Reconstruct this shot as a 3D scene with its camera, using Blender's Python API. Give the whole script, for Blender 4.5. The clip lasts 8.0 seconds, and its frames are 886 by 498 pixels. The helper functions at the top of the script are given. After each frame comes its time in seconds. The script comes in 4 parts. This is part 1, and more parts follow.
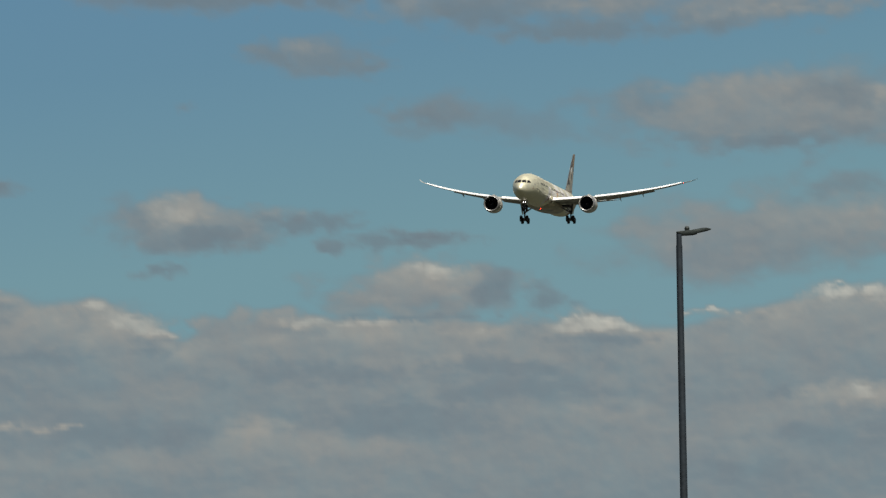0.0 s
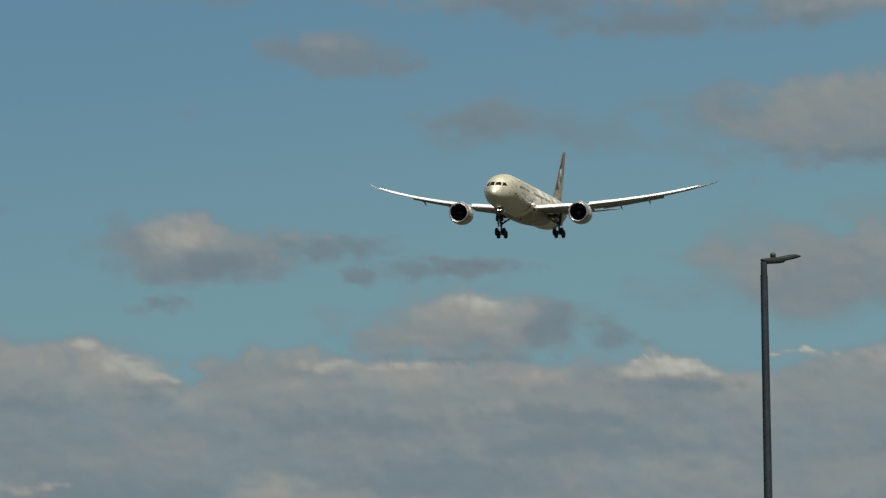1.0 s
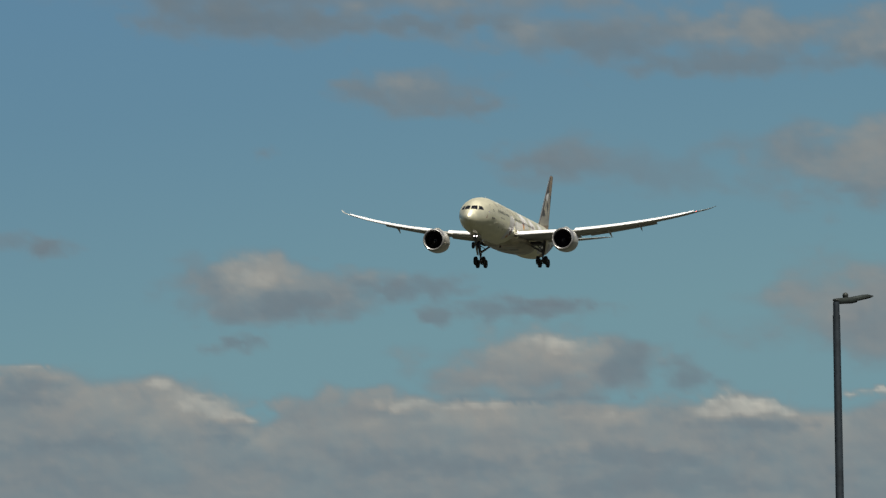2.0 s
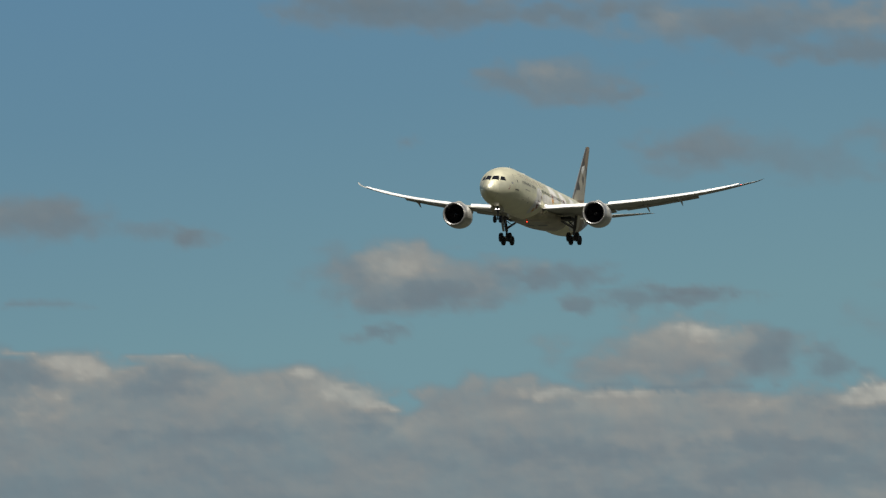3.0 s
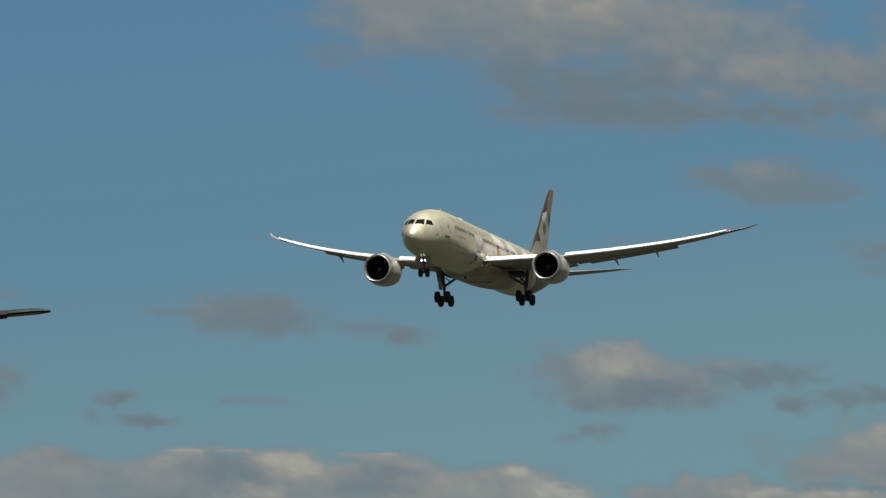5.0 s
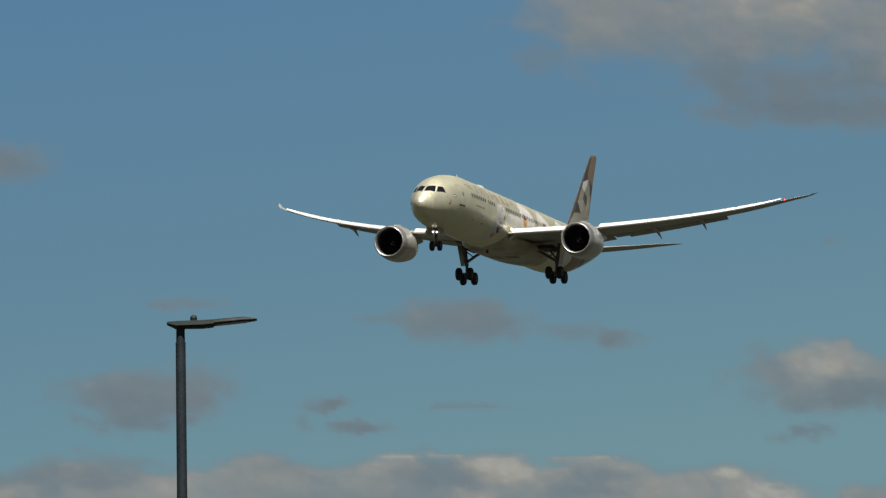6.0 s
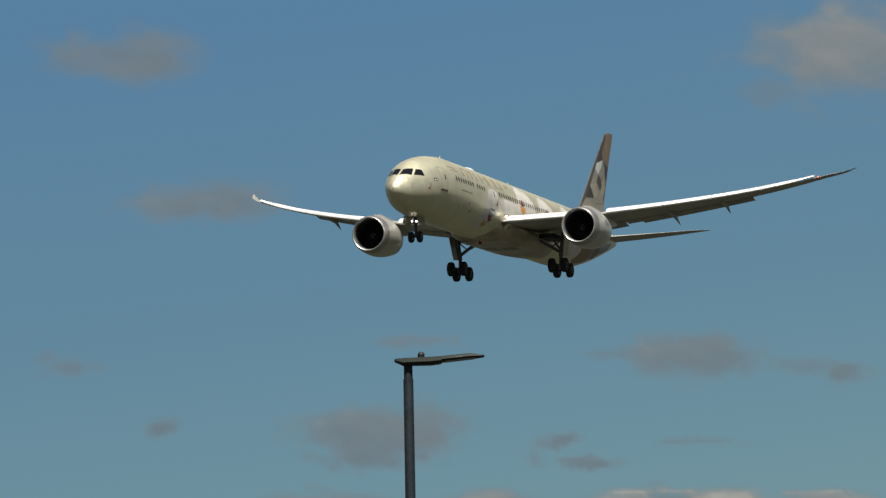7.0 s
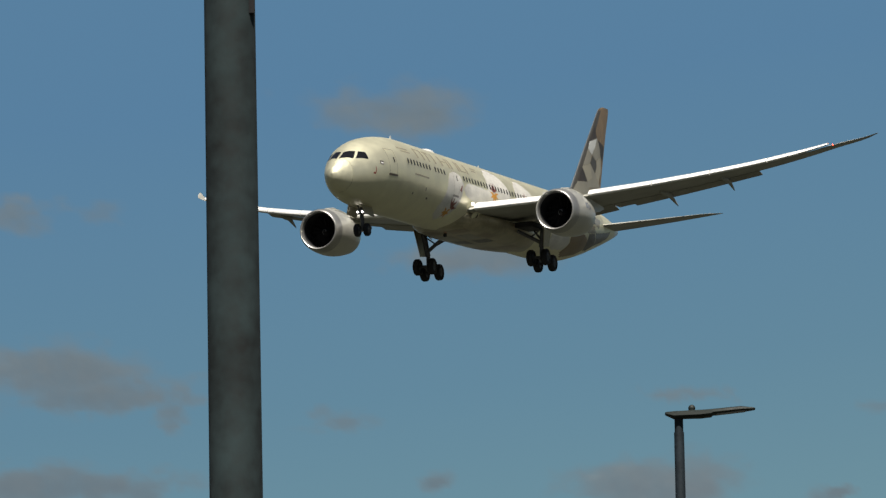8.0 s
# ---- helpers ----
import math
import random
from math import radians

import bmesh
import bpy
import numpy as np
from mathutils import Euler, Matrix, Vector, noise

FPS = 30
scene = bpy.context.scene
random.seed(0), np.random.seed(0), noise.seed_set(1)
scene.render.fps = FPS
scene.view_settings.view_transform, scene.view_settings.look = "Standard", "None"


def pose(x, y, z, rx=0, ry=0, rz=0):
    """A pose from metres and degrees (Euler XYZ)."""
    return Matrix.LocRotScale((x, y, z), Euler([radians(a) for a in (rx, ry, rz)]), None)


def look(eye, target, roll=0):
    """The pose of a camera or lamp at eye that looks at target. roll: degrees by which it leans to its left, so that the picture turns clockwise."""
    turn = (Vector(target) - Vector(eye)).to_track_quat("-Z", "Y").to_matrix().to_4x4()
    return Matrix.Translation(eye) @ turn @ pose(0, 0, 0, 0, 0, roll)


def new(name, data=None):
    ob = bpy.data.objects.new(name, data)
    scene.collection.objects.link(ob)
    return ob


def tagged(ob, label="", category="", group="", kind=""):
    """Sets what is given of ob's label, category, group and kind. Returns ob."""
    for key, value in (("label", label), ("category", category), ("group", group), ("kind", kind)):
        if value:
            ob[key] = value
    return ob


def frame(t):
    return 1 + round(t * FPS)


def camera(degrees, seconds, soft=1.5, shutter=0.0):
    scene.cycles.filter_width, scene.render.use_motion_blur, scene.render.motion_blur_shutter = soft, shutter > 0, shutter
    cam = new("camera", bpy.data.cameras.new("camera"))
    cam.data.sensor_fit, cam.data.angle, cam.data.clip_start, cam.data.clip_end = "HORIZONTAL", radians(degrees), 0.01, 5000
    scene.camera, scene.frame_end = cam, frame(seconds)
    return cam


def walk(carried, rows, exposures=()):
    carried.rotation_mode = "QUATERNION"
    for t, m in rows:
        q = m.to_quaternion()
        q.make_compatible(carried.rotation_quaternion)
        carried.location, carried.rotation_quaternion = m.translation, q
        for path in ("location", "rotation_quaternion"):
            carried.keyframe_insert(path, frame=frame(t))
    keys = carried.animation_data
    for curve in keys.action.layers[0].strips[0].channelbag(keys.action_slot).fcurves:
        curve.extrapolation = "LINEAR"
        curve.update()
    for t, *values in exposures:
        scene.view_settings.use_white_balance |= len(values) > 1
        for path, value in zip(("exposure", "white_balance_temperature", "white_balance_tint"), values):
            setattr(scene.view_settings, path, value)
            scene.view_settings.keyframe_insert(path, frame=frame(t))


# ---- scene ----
# ---- camera ----
cam = camera(9.397, 8.0, soft=1.35)
EYE = Vector((0, 0, 1.7))
LAMP_DEPTH = 82.0      # far street lamp
SKY_DEPTH = 3000.0     # distant cloud bank


def aim(yaw, pitch, roll):
    return pose(0, 0, 0, 90 + pitch, 0, yaw) @ pose(0, 0, 0, 0, 0, roll)


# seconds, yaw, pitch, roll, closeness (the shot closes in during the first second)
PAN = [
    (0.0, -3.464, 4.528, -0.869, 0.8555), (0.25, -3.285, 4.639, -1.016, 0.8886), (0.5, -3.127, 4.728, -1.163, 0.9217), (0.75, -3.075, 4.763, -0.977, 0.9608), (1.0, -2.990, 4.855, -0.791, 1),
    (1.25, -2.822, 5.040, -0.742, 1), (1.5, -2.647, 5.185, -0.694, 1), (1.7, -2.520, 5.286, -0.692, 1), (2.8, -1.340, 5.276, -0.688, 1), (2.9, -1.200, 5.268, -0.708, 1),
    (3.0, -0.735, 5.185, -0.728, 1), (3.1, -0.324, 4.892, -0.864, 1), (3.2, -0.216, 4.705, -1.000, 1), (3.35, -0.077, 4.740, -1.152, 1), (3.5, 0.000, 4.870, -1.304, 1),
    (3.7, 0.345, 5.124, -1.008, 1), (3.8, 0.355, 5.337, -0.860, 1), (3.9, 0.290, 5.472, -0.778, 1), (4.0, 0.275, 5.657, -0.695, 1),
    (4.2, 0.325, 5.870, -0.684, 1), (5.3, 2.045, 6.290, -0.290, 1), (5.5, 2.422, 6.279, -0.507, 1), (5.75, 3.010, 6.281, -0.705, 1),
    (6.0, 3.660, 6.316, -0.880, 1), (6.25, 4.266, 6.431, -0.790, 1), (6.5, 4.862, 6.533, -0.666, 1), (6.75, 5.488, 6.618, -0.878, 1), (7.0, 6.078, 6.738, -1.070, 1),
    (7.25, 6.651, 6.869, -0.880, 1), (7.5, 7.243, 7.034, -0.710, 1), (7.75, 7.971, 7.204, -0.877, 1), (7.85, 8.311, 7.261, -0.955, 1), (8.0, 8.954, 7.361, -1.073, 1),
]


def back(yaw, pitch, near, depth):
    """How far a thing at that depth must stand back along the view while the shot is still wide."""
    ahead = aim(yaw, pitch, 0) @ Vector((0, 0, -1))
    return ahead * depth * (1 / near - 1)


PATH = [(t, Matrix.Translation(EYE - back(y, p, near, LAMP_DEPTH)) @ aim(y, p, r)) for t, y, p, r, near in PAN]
walk(cam, PATH, exposures=((0, 0.35), (1.5, 0.30), (3.5, 0.27), (4.2, 0.23), (5.5, 0.22), (6, 0.24), (6.5, 0.27), (7, 0.27), (8, 0.27)))

# ---- world and sun ----
SUN_EL, SUN_AZ = 61.5, 164.0     # azimuth clockwise from +y: behind the camera, to its right
world = bpy.data.worlds.new("sky")
scene.world = world
world.use_nodes = True
wn = world.node_tree
sky = wn.nodes.new("ShaderNodeTexSky")
sky.sky_type, sky.sun_disc, sky.dust_density = "NISHITA", False, 0.4
sky.sun_elevation, sky.sun_rotation = radians(SUN_EL), radians(SUN_AZ)
wn.links.new(sky.outputs[0], wn.nodes["Background"].inputs[0])
wn.nodes["Background"].inputs[1].default_value = 0.02
sun_data = bpy.data.lights.new("sun", "SUN")
sun_data.energy, sun_data.angle, sun_data.color = 5.0, radians(0.5), (1.0, 0.94, 0.84)
sun = new("sun", sun_data)
sa, se = radians(SUN_AZ), radians(SUN_EL)
sun_dir = Vector((math.sin(sa) * math.cos(se), math.cos(sa) * math.cos(se), math.sin(se)))
sun.matrix_world = look(sun_dir * 50, (0, 0, 0))


# ---- materials ----
def material(name, color, rough=0.5, metal=0.0, vary=0.1, scale=1.5, fine=12.0, bump=0.0, coat=0.0, tint=None, rough_vary=0.08):
    """A painted or bare surface with two scales of variation in colour and gloss."""
    m = bpy.data.materials.new(name)
    m.use_nodes = True
    nt = m.node_tree
    b = nt.nodes["Principled BSDF"]
    b.inputs["Metallic"].default_value = metal
    b.inputs["Coat Weight"].default_value = coat
    b.inputs["Coat Roughness"].default_value = 0.12
    tc = nt.nodes.new("ShaderNodeTexCoord")
    big, small = nt.nodes.new("ShaderNodeTexNoise"), nt.nodes.new("ShaderNodeTexNoise")
    for n, s, d in ((big, scale, 4), (small, fine, 6)):
        n.inputs["Scale"].default_value, n.inputs["Detail"].default_value = s, d
        nt.links.new(tc.outputs["Object"], n.inputs["Vector"])
    add = nt.nodes.new("ShaderNodeMath")
    add.operation = "MULTIPLY_ADD"
    nt.links.new(small.outputs["Fac"], add.inputs[0])
    add.inputs[1].default_value = 0.5
    nt.links.new(big.outputs["Fac"], add.inputs[2])
    ramp = nt.nodes.new("ShaderNodeValToRGB")
    ramp.color_ramp.elements[0].position, ramp.color_ramp.elements[1].position = 0.5, 1.0
    dark = tint or tuple(c * (1 - 2 * vary) for c in color)
    ramp.color_ramp.elements[0].color = (*dark, 1)
    ramp.color_ramp.elements[1].color = (*(min(1, c * (1 + vary)) for c in color), 1)
    nt.links.new(add.outputs[0], ramp.inputs[0])
    nt.links.new(ramp.outputs[0], b.inputs["Base Color"])
    mr = nt.nodes.new("ShaderNodeMapRange")
    mr.inputs["From Min"].default_value, mr.inputs["From Max"].default_value = 0.3, 0.7
    mr.inputs["To Min"].default_value, mr.inputs["To Max"].default_value = max(0.02, rough - rough_vary), min(1, rough + rough_vary)
    nt.links.new(small.outputs["Fac"], mr.inputs["Value"])
    nt.links.new(mr.outputs[0], b.inputs["Roughness"])
    if bump:
        bp = nt.nodes.new("ShaderNodeBump")
        bp.inputs["Strength"].default_value, bp.inputs["Distance"].default_value = bump, 0.02
        nt.links.new(small.outputs["Fac"], bp.inputs["Height"])
        nt.links.new(bp.outputs[0], b.inputs["Normal"])
    return m


def glowing(name, color, strength):
    m = bpy.data.materials.new(name)
    m.use_nodes = True
    b = m.node_tree.nodes["Principled BSDF"]
    b.inputs["Base Color"].default_value = (*color, 1)
    b.inputs["Emission Color"].default_value = (*color, 1)
    b.inputs["Emission Strength"].default_value = strength
    return m


SAND = material("sand_mica_paint", (0.95, 0.915, 0.685), 0.48, 0.74, 0.06, 0.25, 1.2, coat=0.15, rough_vary=0.04)
# sand with the underside's shade put into its colour; also on gear doors and seam
SAND_DARK = material("belly_shade_sand_paint", (0.48, 0.43, 0.30), 0.40, 0.55, 0.22, 0.5, 4.0, coat=0.25)
RADOME = material("radome_paint", (0.95, 0.915, 0.685), 0.52, 0.74, 0.05, 0.2, 3.0, coat=0.10)
WHITE = material("white_paint", (0.85, 0.84, 0.81), 0.35, 0.0, 0.06, 0.3, 4.0, coat=0.3)
NACELLE = material("pale_nacelle_paint", (0.75, 0.74, 0.675), 0.40, 0.55, 0.07, 0.4, 4.0, coat=0.3)
WING_GREY = material("grey_wing_skin", (0.43, 0.425, 0.38), 0.45, 0.1, 0.14, 0.3, 3.0)
FLAP_GREY = material("flap_grey", (0.40, 0.39, 0.35), 0.5, 0.1, 0.14, 0.5, 4.0)
BRIGHT = material("polished_slat", (0.88, 0.88, 0.86), 0.38, 0.0, 0.05, 0.5, 6.0)
LIP = material("bare_inlet_lip", (0.56, 0.555, 0.54), 0.40, 0.8, 0.06, 1.0, 8.0)
DARK = material("dark_cavity", (0.02, 0.02, 0.022), 0.6, 0.0, 0.3, 1.0, 6.0)
STEEL_PALE = material("bare_fin_edge", (0.17, 0.175, 0.18), 0.42, 0.4, 0.1, 0.6, 5.0)
LINER = material("inlet_liner", (0.028, 0.028, 0.032), 0.6, 0.0, 0.2, 1.0, 8.0)
BLADE = material("fan_blade", (0.010, 0.010, 0.012), 0.8, 0.0, 0.2, 1.0, 8.0)
MARK = material("blue_grey_marking", (0.24, 0.27, 0.34), 0.4, 0.1, 0.1, 0.6, 4.0)
TAN = material("tan_paint", (0.34, 0.275, 0.19), 0.4, 0.2, 0.10, 0.6, 4.0, coat=0.2)
SPIN_W = material("spinner_mark", (0.55, 0.55, 0.53), 0.5, 0.0, 0.1)
GLASS = material("cockpit_glass", (0.012, 0.012, 0.014), 0.12, 0.0, 0.2, 1.0, 6.0, coat=0.3, rough_vary=0.04)
CABIN = material("cabin_pane", (0.03, 0.028, 0.026), 0.2, 0.0, 0.2)
LINE = material("seam_sealant", (0.30, 0.275, 0.20), 0.6, 0.0, 0.15)
LETTER = material("pale_gold_lettering", (0.46, 0.41, 0.29), 0.45, 0.35, 0.1, 1.0, 5.0)
BROWN = material("dark_brown_paint", (0.075, 0.062, 0.052), 0.4, 0.1, 0.15, 0.5, 4.0, coat=0.2)
BRONZE = material("bronze_paint", (0.30, 0.215, 0.13), 0.4, 0.2, 0.12, 0.5, 4.0, coat=0.2)
TAUPE = material("taupe_paint", (0.10, 0.093, 0.08), 0.4, 0.1, 0.12, 0.5, 4.0, coat=0.2)
PETAL = material("petal_white_paint", (0.82, 0.80, 0.74), 0.38, 0.1, 0.10, 0.8, 5.0, coat=0.2)
STONE = material("pale_stone_paint", (0.36, 0.34, 0.28), 0.4, 0.1, 0.08, 0.5, 4.0, coat=0.2)
PALE = material("pale_facet_paint", (0.74, 0.76, 0.74), 0.4, 0.1, 0.08, 0.5, 4.0, coat=0.2)
PALE_STONE = material("beige_facet_paint", (0.44, 0.41, 0.32), 0.4, 0.1, 0.08, 0.5, 4.0, coat=0.2)
ORANGE = material("orange_paint", (0.75, 0.36, 0.05), 0.4, 0.0, 0.12, 0.6, 4.0)
MAROON = material("maroon_paint", (0.26, 0.07, 0.05), 0.4, 0.0, 0.12, 0.6, 4.0)
PINK = material("pale_pink_paint", (0.74, 0.69, 0.62), 0.4, 0.0, 0.08, 0.6, 4.0)
TYRE = material("tyre_rubber", (0.018, 0.018, 0.02), 0.8, 0.0, 0.25, 2.0, 15.0)
HUB = material("wheel_hub", (0.10, 0.10, 0.10), 0.4, 0.6, 0.2, 3.0, 12.0)
STEEL = material("gear_steel", (0.12, 0.12, 0.125), 0.45, 0.4, 0.2, 2.0, 10.0)
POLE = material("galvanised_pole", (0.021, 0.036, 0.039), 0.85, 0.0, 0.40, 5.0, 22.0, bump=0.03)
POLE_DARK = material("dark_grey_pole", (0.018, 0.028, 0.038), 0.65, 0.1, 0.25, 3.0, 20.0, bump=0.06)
HEAD = material("lamp_casing", (0.021, 0.028, 0.025), 0.62, 0.1, 0.2, 3.0, 20.0, bump=0.06)
LENS = material("lamp_underside", (0.10, 0.10, 0.11), 0.3, 0.0, 0.1, 4.0, 20.0)
GRASS = material("grass", (0.020, 0.022, 0.012), 0.9, 0.0, 0.3, 0.05, 1.5)
GLOW_W = glowing("landing_light_glow", (1.0, 0.93, 0.93), 5.0)
GLOW_R = glowing("red_light_glow", (1.0, 0.05, 0.02), 9.0)


# ---- mesh tools ----
def mesh_of(name, bm, mat, smooth=True):
    bmesh.ops.recalc_face_normals(bm, faces=bm.faces)
    me = bpy.data.meshes.new(name)
    bm.to_mesh(me)
    bm.free()
    for m in (mat if isinstance(mat, (list, tuple)) else [mat]):
        me.materials.append(m)
    if smooth:
        for p in me.polygons:
            p.use_smooth = True
        me.set_sharp_from_angle(angle=radians(40))
    return me


def part(name, bm, mat, parent=None, label="", smooth=True):
    ob = new(name, mesh_of(name, bm, mat, smooth))
    ob.parent = parent
    return tagged(ob, label)


def loft(bm, rings, cap0=True, cap1=True, closed=True):
    vs = [[bm.verts.new(p) for p in r] for r in rings]
    n = len(vs[0])
    for a, b in zip(vs, vs[1:]):
        for i in range(n if closed else n - 1):
            j = (i + 1) % n
            bm.faces.new((a[i], a[j], b[j], b[i]))
    if cap0:
        bm.faces.new(vs[0][::-1])
    if cap1:
        bm.faces.new(vs[-1])
    return vs


def tube(bm, p0, p1, r0, r1=None, n=14):
    p0, p1 = Vector(p0), Vector(p1)
    r1 = r0 if r1 is None else r1
    q = (p1 - p0).to_track_quat("Z", "Y")
    rings = [[p + q @ Vector((r * math.cos(2 * math.pi * i / n), r * math.sin(2 * math.pi * i / n), 0)) for i in range(n)] for p, r in ((p0, r0), (p1, r1))]
    loft(bm, rings)


def lathe(bm, prof, centre, n=48, cap0=False, cap1=False):
    """Profile of (aft, radius) turned about the local x axis; aft runs to -x."""
    c = Vector(centre)
    rings = [[c + Vector((-a, r * math.cos(2 * math.pi * i / n), r * math.sin(2 * math.pi * i / n))) for i in range(n)] for a, r in prof]
    loft(bm, rings, cap0, cap1)


def block(bm, x0, x1, y0, y1, z0, z1, bevel=0.0):
    vs = [bm.verts.new((x, y, z)) for x in (x0, x1) for y in (y0, y1) for z in (z0, z1)]
    fs = [bm.faces.new([vs[i] for i in f]) for f in ((0, 1, 3, 2), (4, 6, 7, 5), (0, 4, 5, 1), (2, 3, 7, 6), (0, 2, 6, 4), (1, 5, 7, 3))]
    if bevel:
        es = {e for f in fs for e in f.edges}
        bmesh.ops.bevel(bm, geom=list(es), offset=bevel, segments=2, affect="EDGES")


def plate(bm, outline, thick):
    """A closed outline in 3D, given a thickness along its own normal."""
    vs = [bm.verts.new(p) for p in outline]
    f = bm.faces.new(vs)
    f.normal_update()
    n = f.normal.copy()
    top = [bm.verts.new(Vector(p) + n * thick) for p in outline]
    bm.faces.new(top[::-1])
    k = len(vs)
    for i in range(k):
        bm.faces.new((vs[i], vs[(i + 1) % k], top[(i + 1) % k], top[i]))


def curve_through(xs, ys):
    """A smooth monotone curve through the given stations."""
    xs, ys = np.array(xs, float), np.array(ys, float)
    d = np.diff(ys) / np.diff(xs)
    m = np.zeros(len(xs))
    m[1:-1] = np.where(d[:-1] * d[1:] > 0, 2 * d[:-1] * d[1:] / (d[:-1] + d[1:] + 1e-12), 0)
    m[0], m[-1] = d[0], d[-1]

    def f(x):
        i = int(np.clip(np.searchsorted(xs, x) - 1, 0, len(xs) - 2))
        h = xs[i + 1] - xs[i]
        t = min(1.0, max(0.0, (x - xs[i]) / h))
        return float((1 + 2 * t) * (1 - t) ** 2 * ys[i] + t * (1 - t) ** 2 * h * m[i] + t * t * (3 - 2 * t) * ys[i + 1] - t * t * (1 - t) * h * m[i + 1])
    return f


# ---- ground ----
bm = bmesh.new()
bmesh.ops.create_grid(bm, x_segments=40, y_segments=40, size=4800)
ground = part("ground", bm, GRASS)
tagged(ground, "flat dull green grass airfield ground", "ground", kind="structure")


# ---- cloud bank and sky ----
def lattice(u, v, seed):
    rng = np.random.RandomState(seed)
    tab = rng.rand(256, 256)
    iu, iv = np.floor(u).astype(int), np.floor(v).astype(int)
    fu, fv = u - iu, v - iv
    fu, fv = fu * fu * (3 - 2 * fu), fv * fv * (3 - 2 * fv)
    g = lambda a, b: tab[a % 256, b % 256]
    return (g(iu, iv) * (1 - fu) + g(iu + 1, iv) * fu) * (1 - fv) + (g(iu, iv + 1) * (1 - fu) + g(iu + 1, iv + 1) * fu) * fv


def fbm(u, v, seed, octaves=5, gain=0.55):
    out, amp, tot = 0, 1.0, 0
    for k in range(octaves):
        out = out + amp * lattice(u * 2 ** k + 17.3 * k, v * 2 ** k + 9.1 * k, seed + k)
        tot, amp = tot + amp, amp * gain
    return out / tot - 0.5


def smooth01(x, a, b):
    t = np.clip((x - a) / (b - a), 0, 1)
    return t * t * (3 - 2 * t)


STEP = 0.04
AZ, EL = np.meshgrid(np.arange(-13.0, 18.0, STEP), np.arange(0.4, 12.6, STEP))
WARP_U = 0.22 * fbm(AZ * 1.3, EL * 2.2, 3) + 0.10 * fbm(AZ * 4, EL * 6, 31)
WARP_V = 0.16 * fbm(AZ * 1.3, EL * 2.2, 40) + 0.08 * fbm(AZ * 4, EL * 6, 55)
RAGGED = fbm(AZ * 2.2, EL * 4.0, 11, 6, 0.62)
BILLOW = fbm(AZ * 2.6, EL * 4.2, 77, 6, 0.6)
RELIEF = np.clip((BILLOW - fbm((AZ - 0.05) * 2.6, (EL + 0.07) * 4.2, 77, 6, 0.6)) * 5.0, -1, 1)   # sunlit tops of the billows
STREAK = fbm(AZ * 0.55, EL * 2.6, 90, 5)
cover, tone = np.zeros_like(AZ), np.full_like(AZ, 0.3)


def lay(alpha, light):
    global cover, tone
    tone = tone * (1 - alpha) + light * alpha
    cover = cover + alpha - cover * alpha


SORTS = {   # densest cover, softness of the edge, base tone, tone gained towards the top, relief, spread
    "grey": (0.92, 0.62, 0.31, 0.17, 0.03, 1.3), "wisp": (0.80, 0.85, 0.16, 0.06, 0.02, 1.35), "thin": (0.78, 0.95, 0.20, 0.11, 0.03, 1.5), "faint": (0.50, 0.95, 0.16, 0.06, 0.02, 1.3),
    "haze": (0.88, 0.90, 0.29, 0.15, 0.03, 1.55), "lit": (0.78, 0.92, 0.52, 0.18, 0.05, 1.35), "lit2": (0.62, 1.05, 0.40, 0.11, 0.03, 1.4), "white": (0.90, 0.90, 0.60, 0.20, 0.08, 1.5),
    "dark": (0.68, 1.00, 0.20, 0.04, 0.02, 1.3)}
AZ0, EL0 = AZ[0, 0], EL[0, 0]


def cloud(az, el, w, h, kind):
    """One lobe of cloud at an azimuth (to the left) and elevation, in degrees, with half sizes."""
    global cover, tone
    most, edge, base, gain, relief, spread = SORTS[kind]
    k = int(1000 * (az + 20) + 77 * el) % 5000
    c0, c1 = (max(0, int((az - AZ0 + q) / STEP)) for q in (-2.4 * w - 0.4, 2.4 * w + 0.4))
    r0, r1 = (max(0, int((el - EL0 + q) / STEP)) for q in (-2.6 * h - 0.4, 2.6 * h + 0.4))
    win = (slice(r0, r1 + 1), slice(c0, c1 + 1))
    A, E = AZ[win], EL[win]
    if A.size == 0:
        return
    u, v = (A + WARP_U[win] - az) / (spread * w), (E + WARP_V[win] - el) / (spread * h)
    grain = max(0.25, min(1.0, h / 0.3))
    rag = fbm(A * 2.2 / grain + k, E * 3.8 / grain + k, 200, 4, 0.52)
    d = 1 - np.sqrt(u * u + np.where(v < 0, v * v * 1.25, v * v)) + 1.25 * rag + 0.25 * RAGGED[win]
    alpha = most * smooth01(d, 0.0, edge)
    up = np.clip(v * 0.55 + 0.45 + 0.8 * rag, 0, 1)
    light = base + gain * up + relief * RELIEF[win]
    tone[win] = tone[win] * (1 - alpha) + light * alpha
    cover[win] = cover[win] + alpha - cover[win] * alpha


